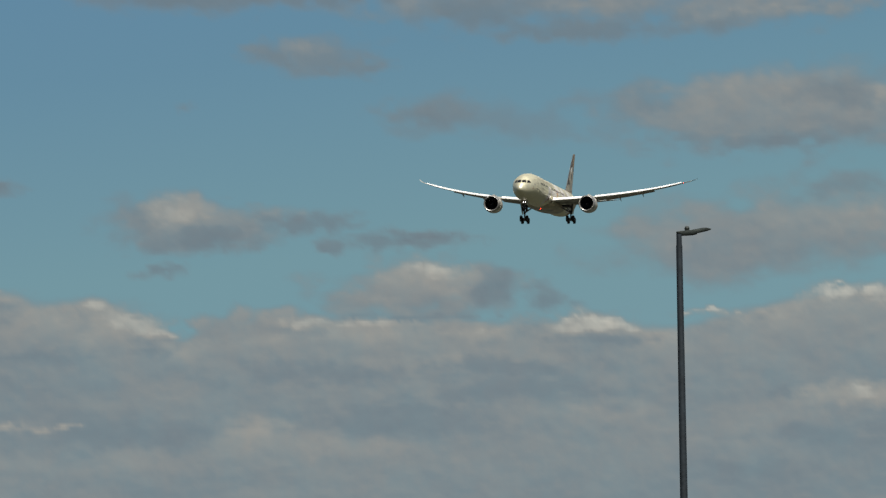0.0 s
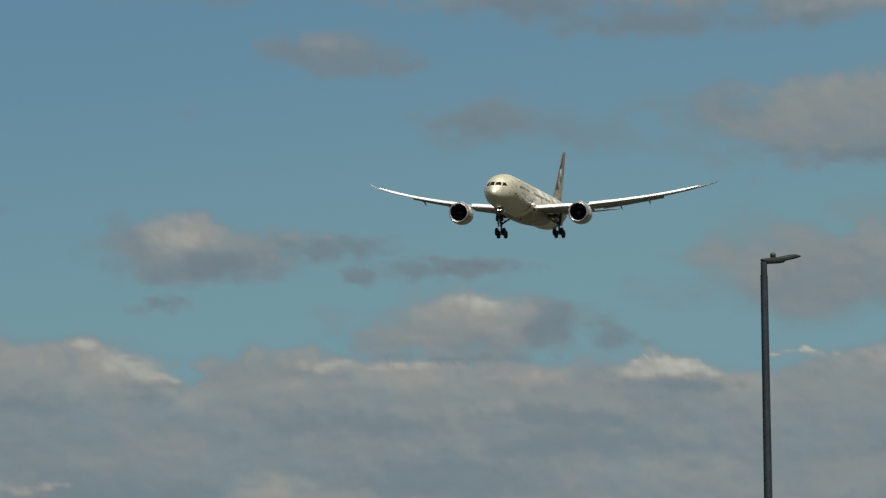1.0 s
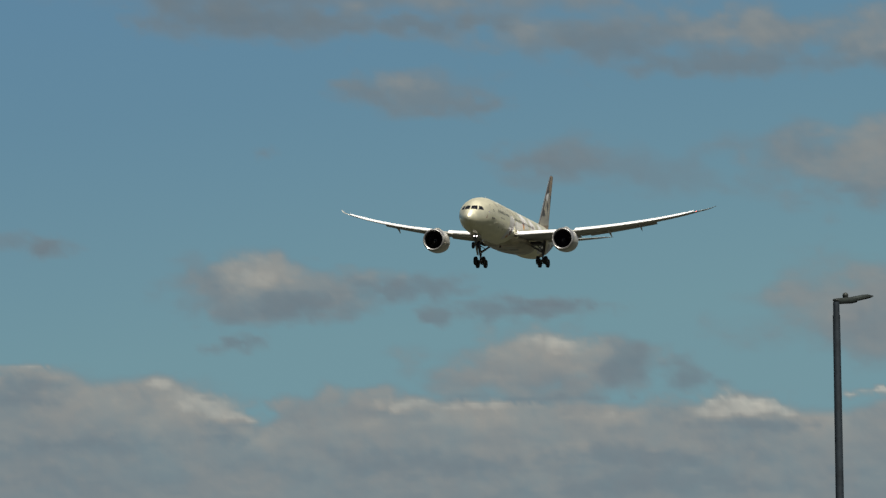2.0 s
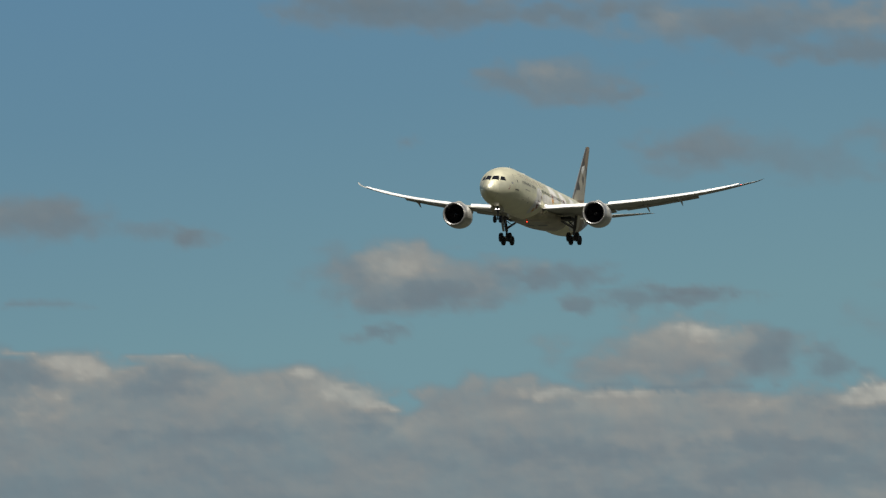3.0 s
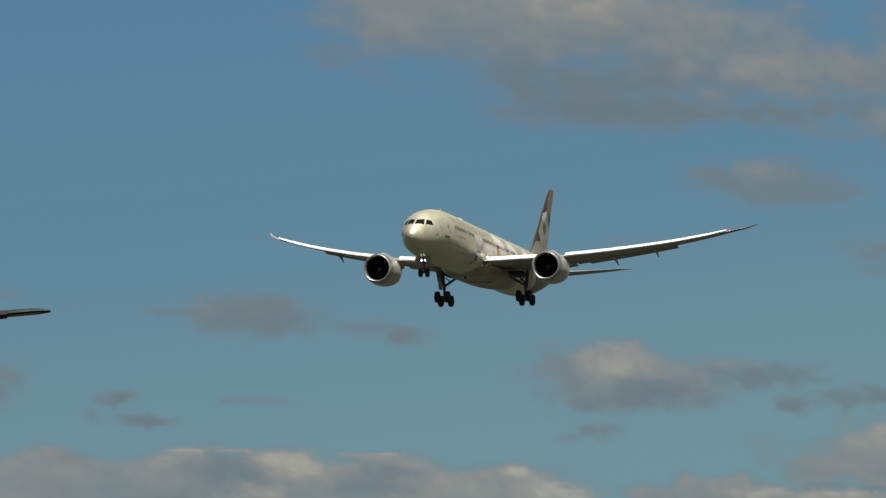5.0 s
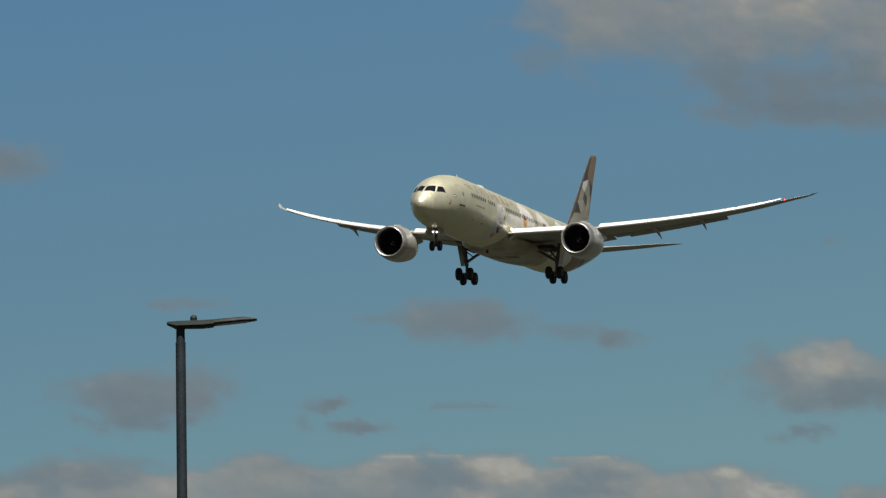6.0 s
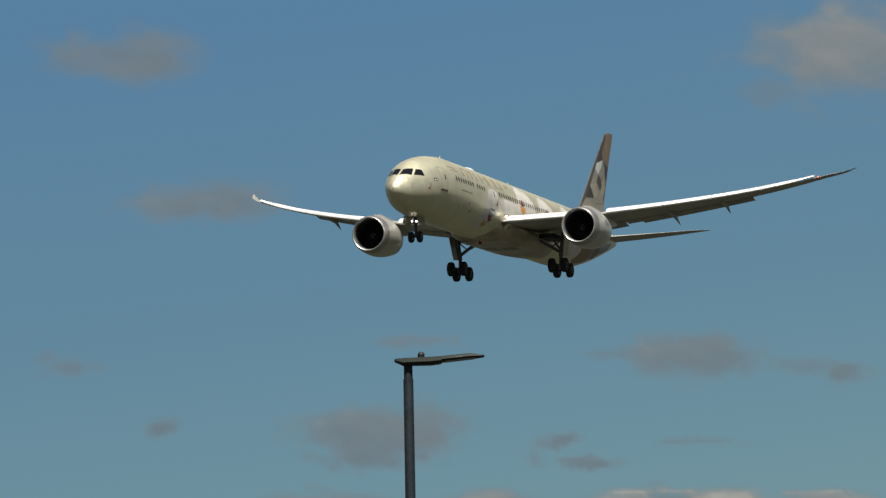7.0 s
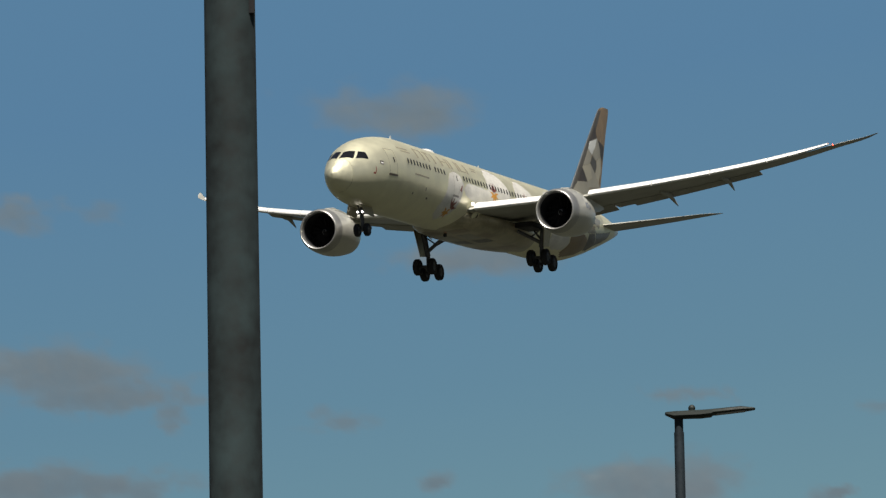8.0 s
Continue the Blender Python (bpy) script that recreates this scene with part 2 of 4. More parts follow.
# upper clouds over the lamp side
for c in ((-7.83, 6.21, 1.26, 0.42, "haze"), (-8.67, 6.12, 0.67, 0.49, "haze"), (-6.07, 6.25, 0.67, 0.29, "thin"),
          (-4.59, 6.06, 0.81, 0.26, "faint"), (-3.46, 6.19, 0.55, 0.24, "thin"), (-7.97, 6.38, 0.67, 0.21, "lit2"),
          (-7.20, 6.46, 0.45, 0.16, "lit2"), (-8.88, 6.25, 0.39, 0.21, "lit"), (-7.69, 6.04, 1.54, 0.35, "haze"),
          (-7.61, 5.79, 1.33, 0.15, "wisp"), (-7.93, 4.53, 1.61, 0.44, "haze"), (-6.88, 4.48, 0.77, 0.34, "haze"),
          (-8.57, 4.76, 0.60, 0.20, "lit"), (-8.65, 5.21, 0.77, 0.21, "thin")):
    cloud(*c)
# high band and the small clouds beside it
for c in ((-5.60, 7.60, 3.02, 0.21, "haze"), (-7.29, 7.48, 1.83, 0.22, "haze"), (-7.85, 7.41, 1.05, 0.08, "lit2"),
          (-5.74, 7.22, 1.76, 0.18, "wisp"), (-2.06, 6.92, 0.65, 0.24, "thin"), (-2.66, 6.78, 0.49, 0.13, "thin"),
          (-1.85, 7.03, 0.35, 0.14, "lit2"), (1.90, 5.30, 0.21, 0.12, "faint"), (-0.39, 6.29, 0.15, 0.08, "faint"),
          (-0.80, 7.60, 0.60, 0.12, "thin"), (-6.91, 4.50, 0.90, 0.39, "haze"), (-6.44, 4.66, 0.43, 0.19, "lit2")):
    cloud(*c)
# low cumulus puffs
for c in ((-0.66, 4.82, 0.96, 0.30, "grey"), (-0.54, 4.66, 0.84, 0.17, "wisp"), (-1.80, 4.84, 0.66, 0.15, "wisp"),
          (-2.44, 4.82, 0.25, 0.07, "faint"), (0.06, 4.92, 0.57, 0.29, "thin"), (-0.25, 5.01, 0.47, 0.23, "lit"),
          (-3.19, 4.61, 0.81, 0.13, "wisp"), (-2.22, 4.55, 0.28, 0.10, "wisp"), (-3.46, 4.68, 0.51, 0.08, "wisp"),
          (-0.18, 4.33, 0.28, 0.12, "wisp"), (0.13, 4.25, 0.18, 0.06, "faint")):
    cloud(*c)
# broken clouds further along
for c in ((3.74, 5.54, 0.47, 0.22, "thin"), (3.92, 5.64, 0.24, 0.13, "lit2"), (3.14, 5.48, 0.37, 0.22, "thin"),
          (2.32, 5.40, 0.48, 0.10, "faint"), (1.93, 5.33, 0.28, 0.11, "wisp"), (4.76, 4.45, 0.31, 0.07, "wisp"),
          (4.97, 4.71, 0.12, 0.06, "wisp"), (3.74, 4.62, 0.19, 0.05, "faint"), (7.17, 4.73, 0.69, 0.25, "thin"),
          (7.26, 4.83, 0.42, 0.16, "lit2"), (6.48, 4.85, 0.37, 0.24, "thin"), (7.02, 4.51, 0.57, 0.14, "wisp"),
          (6.47, 5.74, 0.43, 0.08, "thin"), (4.51, 5.59, 0.28, 0.08, "faint"), (5.01, 4.69, 0.22, 0.08, "wisp"),
          (5.22, 4.51, 0.13, 0.12, "faint"), (4.65, 4.45, 0.28, 0.06, "wisp"), (3.41, 4.62, 0.43, 0.05, "faint")):
    cloud(*c)
# great grey cloud overhead
for c in ((-0.07, 8.57, 1.80, 0.57, "haze"), (-1.58, 8.33, 1.26, 0.51, "haze"), (1.14, 8.67, 0.96, 0.33, "haze"),
          (1.87, 8.67, 0.75, 0.30, "lit2"), (0.66, 8.38, 0.51, 0.25, "lit2"), (0.41, 8.81, 1.26, 0.15, "lit"),
          (-0.85, 8.07, 1.56, 0.24, "wisp"), (-0.30, 7.69, 1.11, 0.23, "wisp"), (2.69, 8.33, 0.25, 0.18, "faint")):
    cloud(*c)
# last clouds of the pan
for c in ((9.34, 8.78, 0.49, 0.22, "thin"), (8.56, 7.26, 0.66, 0.20, "thin"), (8.95, 7.23, 0.30, 0.12, "faint"),
          (9.26, 4.83, 0.17, 0.11, "faint"), (9.24, 8.80, 0.45, 0.25, "thin"), (10.15, 8.86, 0.36, 0.22, "thin"),
          (10.23, 5.49, 0.37, 0.08, "faint"), (9.21, 4.86, 0.16, 0.12, "faint"), (12.05, 5.60, 0.16, 0.12, "wisp"),
          (13.30, 6.14, 0.81, 0.24, "thin"), (13.36, 6.08, 0.72, 0.20, "wisp"), (12.61, 5.85, 0.66, 0.14, "wisp"),
          (13.65, 7.76, 0.36, 0.17, "thin"), (12.80, 7.81, 0.25, 0.12, "faint"), (10.18, 5.52, 0.47, 0.10, "faint"),
          (10.42, 5.62, 0.18, 0.08, "faint"), (13.01, 4.86, 1.20, 0.22, "wisp"), (13.12, 5.93, 0.90, 0.22, "thin"),
          (9.26, 4.87, 0.16, 0.08, "wisp")):
    cloud(*c)
# fuller bodies of the larger clouds
for c in ((13.30, 6.11, 0.78, 0.24, "thin"), (13.36, 6.20, 0.48, 0.12, "thin"), (12.88, 5.77, 0.90, 0.12, "wisp"),
          (13.59, 7.80, 0.36, 0.14, "thin"), (13.25, 4.93, 1.20, 0.17, "wisp"), (6.82, 4.85, 0.72, 0.20, "thin"),
          (9.70, 8.87, 0.78, 0.22, "thin"), (1.86, 8.83, 0.78, 0.40, "haze"), (1.98, 8.95, 0.48, 0.22, "lit2"),
          (7.08, 4.78, 0.72, 0.20, "thin"), (3.60, 5.61, 0.54, 0.18, "thin"), (8.55, 7.27, 0.60, 0.13, "faint"),
          (-7.48, 6.11, 1.47, 0.35, "grey"), (-7.47, 6.42, 0.90, 0.16, "lit2"), (-8.18, 6.27, 0.56, 0.18, "lit2"),
          (-7.73, 4.71, 1.33, 0.39, "haze"), (-8.15, 4.80, 0.77, 0.18, "lit2"), (-3.35, 6.19, 0.53, 0.14, "thin"),
          (0.05, 8.63, 1.50, 0.30, "haze"), (0.66, 8.76, 0.96, 0.17, "lit"), (-0.24, 7.75, 1.14, 0.12, "wisp"),
          (3.53, 5.60, 0.60, 0.22, "thin"), (-0.29, 5.13, 0.45, 0.12, "lit2")):
    cloud(*c)
# and of those high over the bank
for c in ((1.31, 8.67, 1.14, 0.37, "haze"), (0.65, 8.06, 0.54, 0.31, "wisp"), (8.83, 7.27, 0.78, 0.17, "thin"),
          (6.86, 4.79, 0.66, 0.19, "thin"), (-3.12, 8.04, 1.38, 0.28, "haze"), (-2.15, 7.70, 0.90, 0.13, "wisp")):
    cloud(*c)
# denser cores of the high clouds
for c in ((-2.73, 8.11, 1.56, 0.33, "haze"), (-1.79, 8.15, 0.96, 0.18, "lit2"), (-3.89, 7.51, 0.72, 0.27, "wisp"),
          (0.07, 7.88, 0.66, 0.27, "faint"), (-1.40, 6.97, 0.33, 0.13, "thin"), (-8.56, 4.84, 0.56, 0.20, "lit2"),
          (-8.12, 6.55, 0.77, 0.18, "lit2"), (-8.54, 6.37, 0.70, 0.21, "thin"), (13.06, 6.08, 0.60, 0.24, "wisp"),
          (12.46, 5.77, 0.36, 0.11, "dark"), (13.25, 4.91, 0.90, 0.16, "wisp")):
    cloud(*c)
# the long bank itself
ridge = curve_through([-14.0, -10.0, -9.1, -7.29, -6.9, -6.42, -5.94, -5.46, -4.98, -4.38, -3.17, -2.15, -1.37, -0.95, -0.65, -0.36, 0.08, 0.44, 0.74, 1.04, 1.4, 1.76, 2.12, 2.48, 2.76, 2.89, 3.08, 3.38, 3.81, 4.22, 4.64, 5.0, 5.71, 6.67, 7.69, 8.47, 10, 12, 18],
                      [4.0, 4.0, 3.98, 3.73, 3.65, 3.54, 3.57, 3.75, 3.65, 3.63, 3.67, 3.68, 3.71, 3.72, 3.63, 3.49, 3.7, 3.86, 3.98, 3.95, 3.95, 4.05, 4.1, 4.05, 3.98, 4.06, 4.15, 4.14, 4.11, 4.16, 4.11, 4.04, 4.19, 4.0, 4.13, 3.92, 3.7, 3.6, 3.6])
crest = np.array([ridge(a) for a in AZ[0]])[None, :]
depth = crest - (EL + 0.15 * WARP_V) + 0.11 * BILLOW
bank = smooth01(depth, -0.04, 0.10)
rim = smooth01(depth, -0.02, 0.05) * (1 - smooth01(depth, 0.08, 0.45))
shade = 0.375 + 0.16 * STREAK + 0.05 * BILLOW + 0.03 * RELIEF + 0.20 * rim * np.clip(0.5 + 2.5 * RAGGED, 0, 1) - 0.03 * smooth01(depth, 0.3, 1.4)
lay(bank * 0.96, shade)
# cumulus on the bank
for c in ((-3.24, 3.95, 1.14, 0.37, "grey"), (-4.29, 4.02, 0.37, 0.23, "wisp"), (-4.86, 3.85, 0.36, 0.16, "wisp"),
          (-3.45, 4.17, 0.57, 0.25, "lit"), (-2.76, 3.94, 0.57, 0.24, "lit2"), (-3.85, 4.20, 0.18, 0.07, "lit2"),
          (-3.23, 3.66, 1.05, 0.06, "dark")):
    cloud(*c)
# lit crests and hollows of the bank
for c in ((-0.89, 3.62, 0.37, 0.18, "grey"), (-1.73, 3.61, 0.63, 0.18, "grey"), (-1.86, 3.59, 0.14, 0.09, "lit"),
          (-5.49, 3.58, 0.43, 0.16, "white"), (-5.22, 3.66, 0.18, 0.10, "white"), (-5.57, 3.38, 0.78, 0.08, "dark"),
          (-6.96, 3.68, 0.36, 0.06, "white"), (1.63, 3.73, 0.51, 0.25, "lit2"), (-2.63, 3.60, 0.66, 0.05, "lit"),
          (-3.65, 3.55, 0.78, 0.07, "lit2"), (-4.56, 3.61, 0.30, 0.08, "lit2")):
    cloud(*c)
# crests further along
for c in ((3.87, 3.91, 0.57, 0.20, "dark"), (4.22, 4.12, 0.30, 0.05, "lit"), (3.72, 4.11, 0.36, 0.04, "lit"),
          (3.10, 3.98, 0.26, 0.19, "white"), (2.30, 4.08, 0.51, 0.05, "lit"), (2.06, 3.93, 0.39, 0.11, "dark"),
          (0.68, 3.89, 0.30, 0.08, "lit2"), (0.26, 3.71, 0.36, 0.08, "white"), (-0.14, 3.54, 0.25, 0.07, "white"),
          (0.13, 3.50, 0.36, 0.11, "dark"), (0.73, 3.49, 0.22, 0.24, "lit"), (3.66, 3.52, 0.57, 0.20, "lit"),
          (1.41, 3.57, 0.78, 0.24, "lit2"), (-1.90, 3.64, 0.33, 0.06, "lit"), (-2.80, 3.52, 0.96, 0.08, "lit2")):
    cloud(*c)
# soft bands low in the bank
for c in ((0.24, 2.26, 1.33, 0.24, "dark"), (1.81, 2.38, 0.21, 0.05, "lit"), (1.49, 2.34, 0.25, 0.04, "lit"),
          (1.07, 2.37, 0.14, 0.05, "lit"), (-1.16, 2.24, 0.46, 0.27, "lit"), (-1.08, 2.05, 0.63, 0.28, "lit2"),
          (-2.34, 2.05, 1.05, 0.18, "lit2"), (0.53, 1.91, 1.12, 0.21, "lit2"), (-2.91, 2.36, 0.77, 0.21, "dark"),
          (-2.29, 3.01, 1.54, 0.18, "dark"), (-4.12, 3.09, 1.54, 0.13, "lit2"), (-4.53, 2.77, 1.47, 0.17, "dark"),
          (-5.51, 2.39, 0.98, 0.18, "lit2"), (-8.52, 2.63, 0.81, 0.17, "lit"), (-7.83, 2.71, 0.18, 0.09, "dark"),
          (-8.30, 2.18, 0.98, 0.18, "dark"), (-8.48, 3.94, 0.44, 0.11, "white"), (-8.93, 3.90, 0.29, 0.10, "white")):
    cloud(*c)
# left end of the bank
for c in ((8.11, 3.91, 0.54, 0.18, "thin"), (7.39, 3.94, 0.66, 0.18, "thin"), (6.49, 3.93, 0.72, 0.13, "lit2"),
          (5.83, 4.10, 0.36, 0.08, "lit2")):
    cloud(*c)
# more light along the crests
for c in ((-1.43, 2.17, 0.98, 0.15, "lit2"), (-8.24, 2.55, 0.77, 0.15, "lit2"), (2.92, 3.71, 0.90, 0.12, "lit2"),
          (0.52, 3.69, 0.72, 0.08, "lit"), (3.21, 4.04, 0.42, 0.10, "lit")):
    cloud(*c)
# swelling hills of the bank
for c in ((0.80, 3.72, 0.90, 0.19, "lit2"), (0.08, 3.56, 0.48, 0.13, "lit"), (-3.29, 4.10, 0.72, 0.17, "lit2"),
          (3.27, 3.92, 0.48, 0.12, "lit"), (3.93, 3.54, 0.72, 0.13, "dark"), (1.65, 3.22, 1.08, 0.11, "dark")):
    cloud(*c)
# broad light and shade on the bank
for c in ((3.12, 4.00, 0.29, 0.16, "lit"), (3.72, 3.88, 0.45, 0.16, "dark"), (4.10, 4.10, 0.30, 0.04, "lit"),
          (2.36, 4.05, 0.42, 0.04, "lit2"), (2.31, 3.76, 0.54, 0.16, "dark"), (0.68, 3.82, 0.27, 0.12, "lit"),
          (0.26, 3.65, 0.30, 0.10, "lit"), (0.54, 3.44, 0.30, 0.16, "lit2"), (-0.00, 3.32, 0.27, 0.11, "dark"),
          (3.51, 3.54, 0.54, 0.08, "lit2"), (-3.41, 4.22, 0.42, 0.16, "lit2"), (-1.15, 2.13, 0.66, 0.24, "lit2"),
          (-2.56, 2.02, 0.63, 0.14, "lit2"), (-4.40, 3.05, 1.12, 0.13, "dark"), (-7.39, 1.74, 0.84, 0.18, "dark"),
          (-3.12, 2.54, 0.84, 0.11, "dark")):
    cloud(*c)
# rounded dome of the cumulus
for c in ((-3.18, 3.99, 0.57, 0.19, "grey"), (-3.36, 4.14, 0.51, 0.22, "lit2"), (-3.48, 4.25, 0.33, 0.11, "lit"),
          (-2.94, 3.90, 0.36, 0.08, "lit2"), (-4.14, 3.94, 0.30, 0.13, "dark"), (-5.46, 3.62, 0.33, 0.07, "white"),
          (-3.44, 4.11, 0.42, 0.22, "lit2"), (-3.56, 4.26, 0.27, 0.10, "lit")):
    cloud(*c)

tone = np.clip(0.28 + 1.2 * (tone - 0.29), 0, 1)


def sky_backdrop():
    a, e = np.radians(AZ), np.radians(EL)
    pts = np.stack([-np.sin(a) * np.cos(e), np.cos(a) * np.cos(e), np.sin(e)], -1).reshape(-1, 3) * SKY_DEPTH
    rows, cols = AZ.shape
    i = np.arange(rows * cols).reshape(rows, cols)
    faces = np.stack([i[:-1, :-1], i[1:, :-1], i[1:, 1:], i[:-1, 1:]], -1).reshape(-1, 4)
    me = bpy.data.meshes.new("sky_backdrop")
    me.from_pydata(pts.tolist(), [], faces.tolist())
    for key, val in (("cover", cover), ("tone", tone), ("rise", EL + 0.10 * AZ)):
        at = me.attributes.new(key, "FLOAT", "POINT")
        at.data.foreach_set("value", val.astype(np.float32).ravel())
    for p in me.polygons:
        p.use_smooth = True
    m = bpy.data.materials.new("cloudy_sky")
    m.use_nodes = True
    nt = m.node_tree
    nt.nodes.clear()
    link, node = nt.links.new, nt.nodes.new
    attr = {}
    for key in ("cover", "tone", "rise"):
        attr[key] = node("ShaderNodeAttribute")
        attr[key].attribute_name = key
    tc = node("ShaderNodeTexCoord")
    fine = node("ShaderNodeTexNoise")
    fine.inputs["Scale"].default_value, fine.inputs["Detail"].default_value = 0.035, 6
    fine.inputs["Roughness"].default_value = 0.62
    link(tc.outputs["Object"], fine.inputs["Vector"])

    def jitter(src, amount):
        a1 = node("ShaderNodeMath")
        a1.operation = "MULTIPLY_ADD"
        link(fine.outputs["Fac"], a1.inputs[0])
        a1.inputs[1].default_value = amount
        a2 = node("ShaderNodeMath")
        a2.operation = "SUBTRACT"
        link(src, a1.inputs[2])
        link(a1.outputs[0], a2.inputs[0])
        a2.inputs[1].default_value = amount * 0.5
        a2.use_clamp = True
        return a2.outputs[0]

    def ramp(src, stops):
        r = node("ShaderNodeValToRGB")
        while len(r.color_ramp.elements) < len(stops):
            r.color_ramp.elements.new(0.5)
        for el, (p, c) in zip(r.color_ramp.elements, stops):
            el.position, el.color = p, (*c, 1)
        link(src, r.inputs[0])
        return r.outputs[0]

    rise = node("ShaderNodeMapRange")
    rise.inputs["From Min"].default_value, rise.inputs["From Max"].default_value = 2.0, 10.0
    link(attr["rise"].outputs["Fac"], rise.inputs["Value"])
    blue = ramp(rise.outputs[0], ((0.0, (0.172, 0.296, 0.335)), (0.28, (0.160, 0.288, 0.334)), (0.60, (0.121, 0.241, 0.331)), (1.0, (0.097, 0.212, 0.345))))
    grey = ramp(jitter(attr["tone"].outputs["Fac"], 0.08), ((0.0, (0.112, 0.160, 0.198)), (0.3, (0.178, 0.216, 0.238)), (0.55, (0.282, 0.285, 0.270)), (0.8, (0.45, 0.44, 0.39)), (1.0, (0.68, 0.65, 0.57))))
    mix = node("ShaderNodeMix")
    mix.data_type = "RGBA"
    soft = node("ShaderNodeMath")
    soft.operation = "MULTIPLY"
    link(attr["cover"].outputs["Fac"], soft.inputs[0])
    mr = node("ShaderNodeMapRange")
    mr.inputs["From Min"].default_value, mr.inputs["From Max"].default_value = 0.3, 0.6
    mr.inputs["To Min"].default_value, mr.inputs["To Max"].default_value = 0.82, 1.0
    link(fine.outputs["Fac"], mr.inputs["Value"])
    link(mr.outputs[0], soft.inputs[1])
    link(soft.outputs[0], mix.inputs["Factor"])
    link(blue, mix.inputs["A"])
    link(grey, mix.inputs["B"])
    em = node("ShaderNodeEmission")
    em.inputs["Strength"].default_value = 0.84
    link(mix.outputs["Result"], em.inputs["Color"])
    out = node("ShaderNodeOutputMaterial")
    link(em.outputs[0], out.inputs["Surface"])
    me.materials.append(m)
    ob = new("backdrop", me)
    return tagged(ob, "blue sky with broken grey cumulus and a long cloud bank", "sky", kind="structure")


backdrop = sky_backdrop()


# ---- street lamps ----
def street_lamp(name, az, dist, height, turn, r_top, r_low, label, shift=0.0, coat=None, neck=1.0, tilt=0.0):
    a = radians(az)
    foot = Vector((-math.sin(a) * dist, math.cos(a) * dist, 0))
    root = new(name)
    root.matrix_basis = Matrix.Translation(foot) @ Matrix.Rotation(a + radians(turn), 4, "Z")
    tagged(root, label, "street lamp", "street lamps")
    bm = bmesh.new()
    n = 32
    prof = [(0.0, 0.16), (0.03, 0.16), (0.035, r_low), (height - 0.24, r_top), (height - 0.235, r_top * 0.88), (height - 0.02, r_top * 0.86)]
    loft(bm, [[(r * math.cos(2 * math.pi * i / n), r * math.sin(2 * math.pi * i / n), z) for i in range(n)] for z, r in prof])
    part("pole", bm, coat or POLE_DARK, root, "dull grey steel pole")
    bm = bmesh.new()
    tube(bm, (0, 0, height - 0.275), (0, 0, height - 0.225), r_top * 1.005, n=24)
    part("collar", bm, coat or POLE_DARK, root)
    # flat tapering head along +x, rising a little towards its end
    bm = bmesh.new()
    rings = []
    for x, half, z0, z1 in ((-0.175, 0.07, 0.008, 0.028), (-0.165, 0.09, 0.0, 0.036), (-0.06, 0.12, -0.048, 0.044), (0.28, 0.15, -0.045, 0.052),
                            (0.42, 0.165, -0.030, 0.058), (0.44, 0.17, -0.010, 0.060), (0.80, 0.165, 0.025, 0.088), (0.96, 0.13, 0.045, 0.07), (0.985, 0.09, 0.050, 0.062)):
        half *= neck
        rings.append([(x, half * c, z0 + (z1 - z0) * f) for c, f in ((-1, 0.35), (-0.75, 0.0), (0.75, 0.0), (1, 0.35), (0.95, 0.75), (0.6, 1.0), (-0.6, 1.0), (-0.95, 0.75))])
    loft(bm, rings)
    head = part("lamp_head", bm, HEAD, root, "flat dark grey lamp head")
    head.location = (shift, 0, height)
    head.rotation_euler.y = radians(-tilt)
    bm = bmesh.new()
    block(bm, 0.48, 0.86, -0.13 * neck, 0.13 * neck, 0.0, 0.012, 0.004)
    glass = part("light_panel", bm, LENS, head)
    glass.rotation_euler.y = radians(-5.5)
    glass.location.z = -0.055
    bm = bmesh.new()
    tube(bm, (0.17, 0, 0.035), (0.17, 0, 0.085), 0.042, n=20)
    bmesh.ops.create_uvsphere(bm, u_segments=20, v_segments=10, radius=0.046, matrix=Matrix.Translation((0.17, 0, 0.082)))
    part("photocell", bm, HEAD, head, "small dark dome sensor")
    return root


street_lamp("street_lamp", -6.405, 82.0, 8.41, 61, 0.056, 0.078, "tall grey steel street lamp with flat angled head", 0.13, neck=0.45, tilt=4.5)
street_lamp("street_lamp", 6.474, 69.0, 8.40, 0, 0.064, 0.076, "tall grey steel street lamp with flat side head")
close_lamp = street_lamp("street_lamp", 11.205, 16.0, 8.45, 0, 0.070, 0.085, "weathered grey steel lamp pole close to the viewer", coat=POLE)

# dark fixing lug on the close pole
bm = bmesh.new()
block(bm, 0.058, 0.074, -0.056, -0.020, 4.48, 4.57, 0.004)
part("fixing_lug", bm, BLADE, close_lamp, "small dark lug")

# ---- airliner ----
BEACON_S, BEACON_Y, BEACON_Z = 22.5, 0.0, -3.28
# local space: x forward, y to port, z up; stations are metres aft of the nose tip, the origin is 20 m aft
airliner = new("airliner")
tagged(airliner, "sand-coloured twin-engine airliner landing with wheels down and flaps out", "airplane")


def X(s):
    return 20.0 - s


